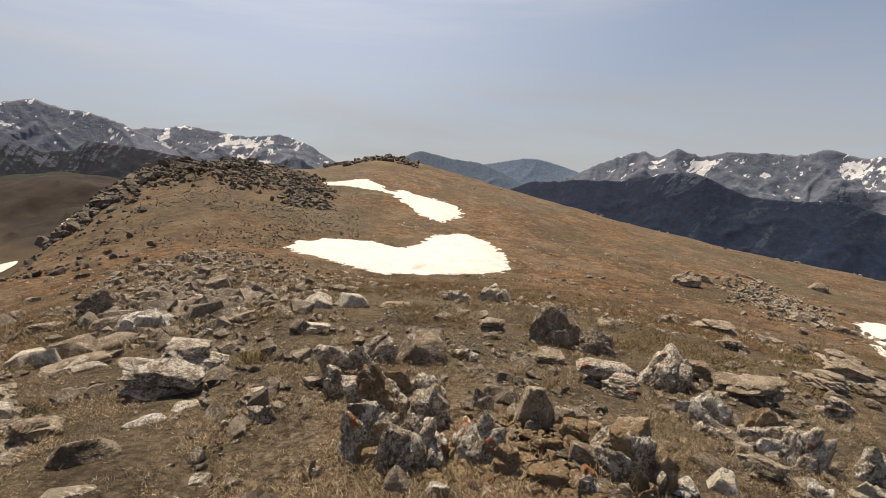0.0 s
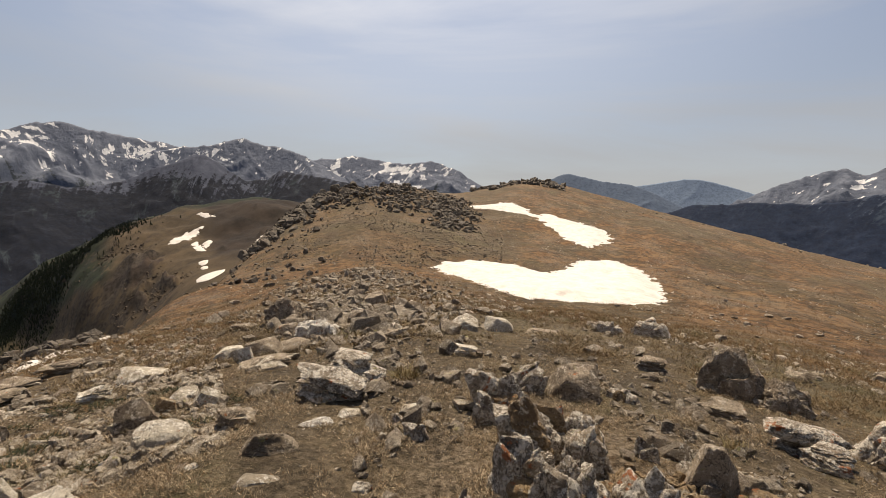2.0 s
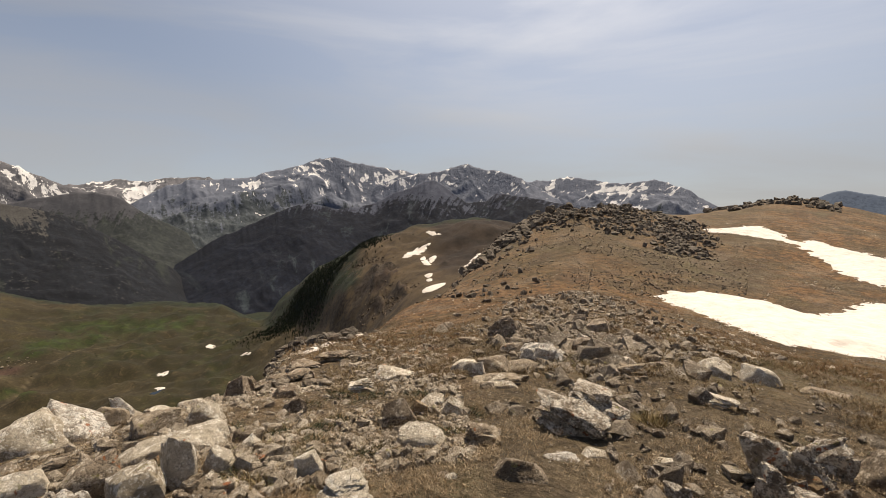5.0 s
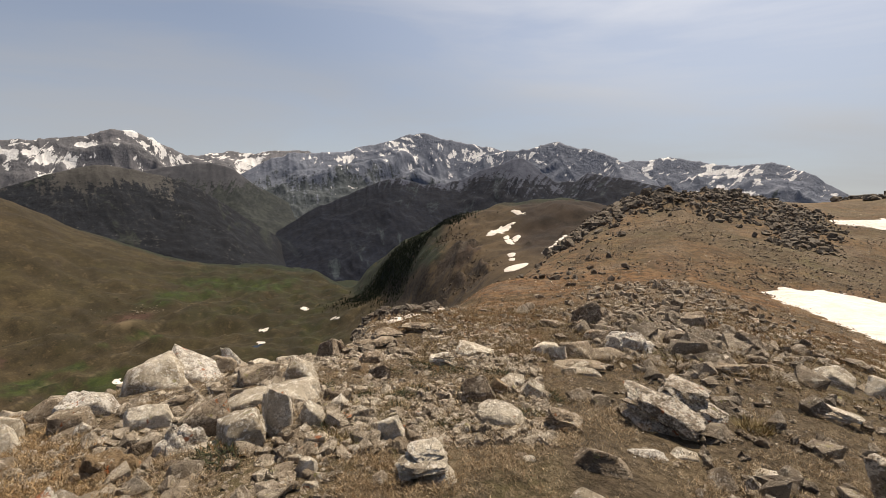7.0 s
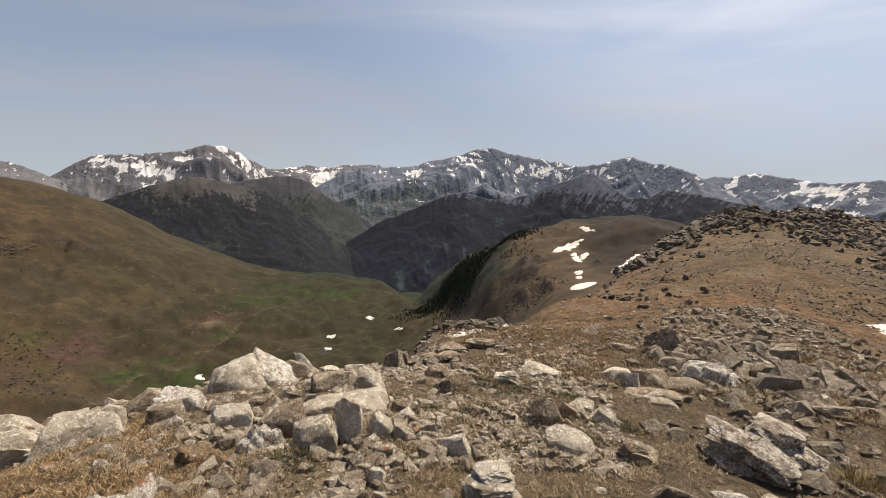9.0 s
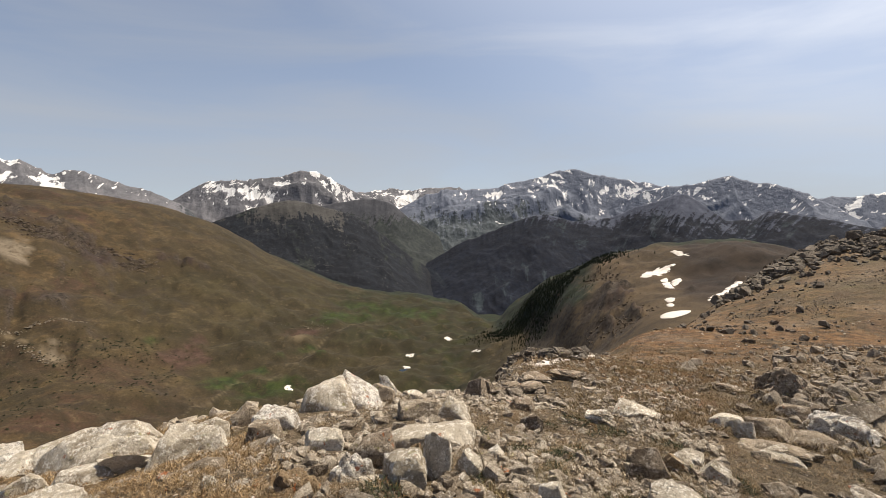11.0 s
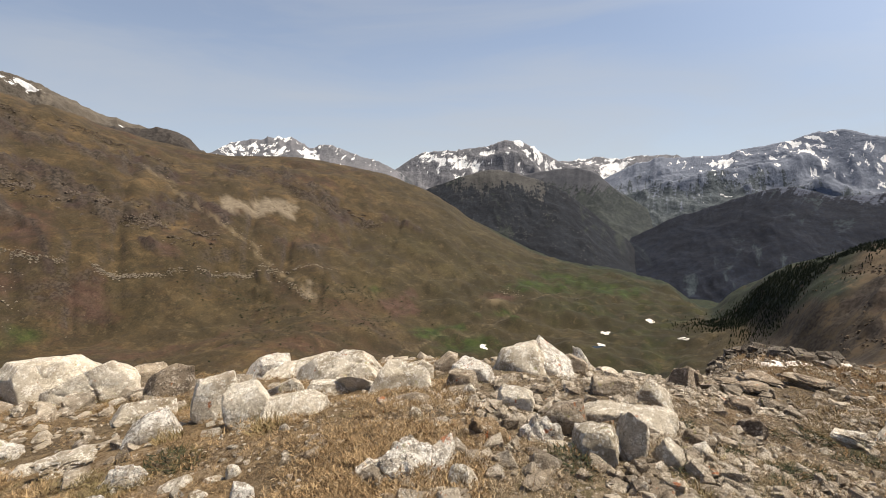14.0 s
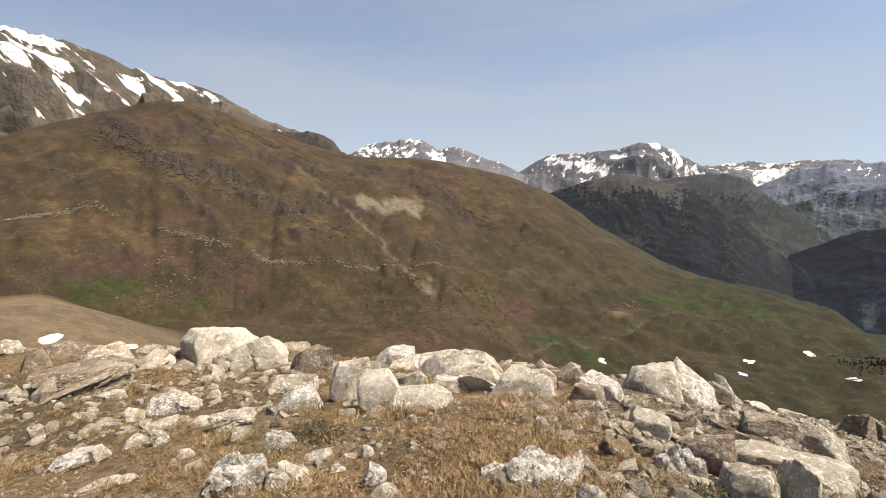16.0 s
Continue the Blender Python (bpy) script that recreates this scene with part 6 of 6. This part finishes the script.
def bush_template(seed):
    rng = random.Random(seed)
    v, f = [], []
    for k in range(7):
        cx, cy, cz = rng.uniform(-.35, .35), rng.uniform(-.35, .35), rng.uniform(.1, .4)
        i = len(v)
        for dx, dy, dz in ((.2, 0, 0), (-.1, .2, 0), (-.1, -.2, 0), (0, 0, .28)):
            v.append((cx + dx * rng.uniform(.7, 1.5), cy + dy * rng.uniform(.7, 1.5), cz + dz))
        f += [(i, i + 1, i + 3), (i + 1, i + 2, i + 3), (i + 2, i, i + 3), (i, i + 2, i + 1)]
    return np.array(v), np.array(f, np.int32)


NEEDLES = needle_material()
PINES = [pine_template(k) for k in range(6)]
pines = np.concatenate([
    along(81, 5200, ((65.0, 790), (61.5, 748), (58.5, 740), (55.5, 690), (53.6, 625)), 27, (2.2, 4.6), 1.0),
    along(82, 1800, ((63.0, 745), (59.5, 690), (57.0, 610)), 21, (2.2, 4.6), 1.0)])
pines[:, 4] = 0
pines[:, 5:7] *= .8
join_copies("pine_wood", PINES, pines, NEEDLES, "dark pine wood on the shaded flank of the hill", "trees")
BUSHES = [bush_template(k) for k in range(6)]
bushes = np.concatenate([
    along(91, 900, ((123.9, 720), (113.3, 667), (107.6, 760), (104, 640)), 38, (1.2, 3.4), .8),
    along(92, 420, ((100, 760), (92, 830), (84, 880), (78, 960)), 55, (1, 3), .8),
    along(93, 300, ((121, 560), (110, 560), (103.8, 609)), 40, (1, 2.6), .8),
    along(94, 220, ((120, 930), (110, 960), (100, 1050)), 50, (1.2, 3.2), .8)])
join_copies("shrubs", BUSHES, bushes, NEEDLES, "low dark shrubs dotted over the far slope", "shrubs")


def pond():
    a = np.linspace(0, 6.283, 40, endpoint=False)
    cx, cy = -math.sin(radians(76.4)) * 610, math.cos(radians(76.4)) * 610
    wob = 1 + .15 * np.sin(3 * a + 1) + .08 * np.sin(5 * a)
    px, py = cx + 6 * wob * np.cos(a), cy + 8 * wob * np.sin(a)
    z = float(np.quantile(height(px, py), .45)) + .15
    bm = bmesh.new()
    top = [bm.verts.new((x, y, z)) for x, y in zip(px, py)]
    low = [bm.verts.new((x, y, z - 6)) for x, y in zip(px, py)]
    bm.faces.new(top)
    for i in range(40):
        bm.faces.new((top[i - 1], low[i - 1], low[i], top[i]))
    me = bpy.data.meshes.new("pond")
    bm.to_mesh(me)
    bm.free()
    n = Nodes("dark_water")
    n.b.inputs["Specular IOR Level"].default_value = .5
    me.materials.append(n.done((.012, .018, .02), .06, n.noise(.4, 3), .03))
    return tagged(new("pond", me), "small dark pond in the green valley", "water", kind="structure")


pond()


# ---------------------------------------------------------------- snow patches
def snow_patch(outline, thick, label):
    """A melting patch that hugs the ground: outline of bearings and distances, thickest in the middle."""
    pts = np.array([(-math.sin(radians(a)) * r, math.cos(radians(a)) * r) for a, r in outline])
    dense = []
    n = len(pts)
    for i in range(n):
        p0, p1, p2, p3 = pts[i - 1], pts[i], pts[(i + 1) % n], pts[(i + 2) % n]
        for t in np.linspace(0, 1, 24, endpoint=False):
            dense.append(.5 * (2 * p1 + (p2 - p0) * t + (2 * p0 - 5 * p1 + 4 * p2 - p3) * t**2 + (3 * p1 - p0 - 3 * p2 + p3) * t**3))
    d = np.array(dense)
    size = np.ptp(d, axis=0).max()
    d = d + np.stack([fbm(d[:, 0] / size * 22, d[:, 1] / size * 22, 4, 31), fbm(d[:, 0] / size * 22, d[:, 1] / size * 22, 4, 57)], -1) * size * .008
    lo, hi = d.min(0) - .01 * size, d.max(0) + .01 * size
    cell = size / (210 if size > 12 and len(outline) > 9 else 60)
    gx, gy = np.meshgrid(np.arange(lo[0], hi[0], cell), np.arange(lo[1], hi[1], cell))
    inside = np.zeros(gx.shape, bool)
    far = np.full(gx.shape, 1e9)
    for (x1, y1), (x2, y2) in zip(d, np.roll(d, -1, 0)):
        cross = (y1 > gy) != (y2 > gy)
        if y1 != y2:
            inside ^= cross & (gx < (x2 - x1) * (gy - y1) / (y2 - y1) + x1)
        far = np.minimum(far, (gx - x1) ** 2 + (gy - y1) ** 2)
    far = np.sqrt(far)
    depth = np.where(inside, 1, -1) * far
    z = height(gx, gy) + thick * (smooth(-.004 * size, .09 * size, depth) - .04) + .03 * thick * fbm(gx / size * 40, gy / size * 40, 3, 5)
    z = np.where(depth > -.010 * size, z, height(gx, gy) - .6 * thick - .05 * size * .02)
    i = np.arange(gx.size).reshape(gx.shape)
    on = depth > -.012 * size
    q = [(i[r, c], i[r, c + 1], i[r + 1, c + 1], i[r + 1, c]) for r in range(gx.shape[0] - 1) for c in range(gx.shape[1] - 1) if on[r, c] or on[r + 1, c + 1] or on[r, c + 1] or on[r + 1, c]]
    me = bpy.data.meshes.new("snow_patch")
    me.from_pydata(np.stack([gx, gy, z], -1).reshape(-1, 3).tolist(), [], [tuple(map(int, f)) for f in q])
    me.polygons.foreach_set("use_smooth", np.ones(len(me.polygons), bool))
    bm = bmesh.new()
    bm.from_mesh(me)
    bmesh.ops.delete(bm, geom=[v for v in bm.verts if not v.link_faces], context="VERTS")
    bm.to_mesh(me)
    bm.free()
    me.materials.append(SNOW)
    return tagged(new("snow_patch", me), label, "snow", "snow patches")


snow_patch(((19.1, 41.8), (14.4, 46.1), (8.9, 45.0), (3.9, 42.8), (0.5, 50.0), (-3.8, 54.9), (-7.3, 45.6), (-8.9, 40.1), (-8.3, 32.1), (1.0, 29.3), (9.6, 28.9), (15.1, 36.1)), 0.5, 'wide patch of old white snow lying in a hollow')
snow_patch(((14.0, 86.2), (10.3, 96.8), (7.3, 92.4), (6.3, 85.5), (4.2, 87.3), (-1.4, 78.8), (-2.8, 69.9), (-0.1, 61.0), (2.4, 67.1), (5.9, 80.6), (9.7, 86.1)), 0.5, 'narrow strip of old snow below the rocky summit')
snow_patch(((-44.0, 51.1), (-46.0, 54.5), (-48.1, 48.3), (-48.0, 20.5), (-46.3, 24.5), (-45.0, 38.1)), 0.4, 'small bright snow patch on the far side of a stone heap')
snow_patch(((62.0, 14.2), (59.5, 15.1), (56.5, 17.7), (53.2, 21.5), (53.4, 20.4), (56.1, 16.7), (59.5, 14.4), (61.6, 13.9)), 0.32, 'thin white snow sliver among dark boulders')
snow_patch(((48.32, 526), (46.92, 552), (45.07, 555), (45.08, 548), (46.43, 526), (47.72, 522)), 0.6, 'white snow patch on the brown hill')
snow_patch(((46.26, 508), (45.63, 511), (44.88, 471), (45.19, 466), (45.92, 485)), 0.5, 'white snow patch on the brown hill')
snow_patch(((45.11, 499), (44.41, 514), (44.14, 500), (44.58, 485), (44.99, 483)), 0.5, 'white snow patch on the brown hill')
snow_patch(((45.99, 372), (44.84, 378), (43.23, 377), (43.28, 366), (44.78, 357), (45.92, 362)), 0.5, 'white snow patch on the brown hill')
snow_patch(((45.79, 426), (44.88, 428), (44.78, 410), (45.34, 408)), 0.5, 'white snow patch on the brown hill')
snow_patch(((45.53, 403), (44.83, 402), (44.81, 395), (45.30, 395)), 0.5, 'white snow patch on the brown hill')
snow_patch(((41.46, 407), (40.48, 433), (38.58, 490), (38.43, 472), (39.81, 423), (40.91, 403)), 0.5, 'white snow patch on the brown hill')
snow_patch(((45.41, 610), (44.73, 608), (43.70, 587), (43.83, 578), (44.92, 599)), 0.5, 'white snow patch on the brown hill')
snow_patch(((76.39, 715), (75.47, 719), (75.40, 694), (76.24, 696)), 0.5, 'tiny snow patch in the green valley')
snow_patch(((67.95, 707), (66.96, 682), (67.02, 675), (67.81, 687)), 0.5, 'tiny snow patch in the green valley')
snow_patch(((71.42, 795), (70.54, 804), (70.53, 782), (71.28, 783)), 0.5, 'tiny snow patch in the green valley')
snow_patch(((76.72, 651), (75.80, 643), (75.87, 631), (76.58, 637)), 0.5, 'tiny snow patch in the green valley')
snow_patch(((91.16, 617), (90.29, 620), (90.30, 607), (91.10, 601)), 0.5, 'tiny snow patch in the green valley')
snow_patch(((153.33, 132), (152.40, 135), (151.57, 135), (151.83, 131), (152.70, 128), (153.21, 128)), 0.3, 'small snow patch on the ochre shoulder')
snow_patch(((146.96, 129), (145.73, 136), (145.61, 133), (146.50, 127)), 0.3, 'small snow patch on the ochre shoulder')
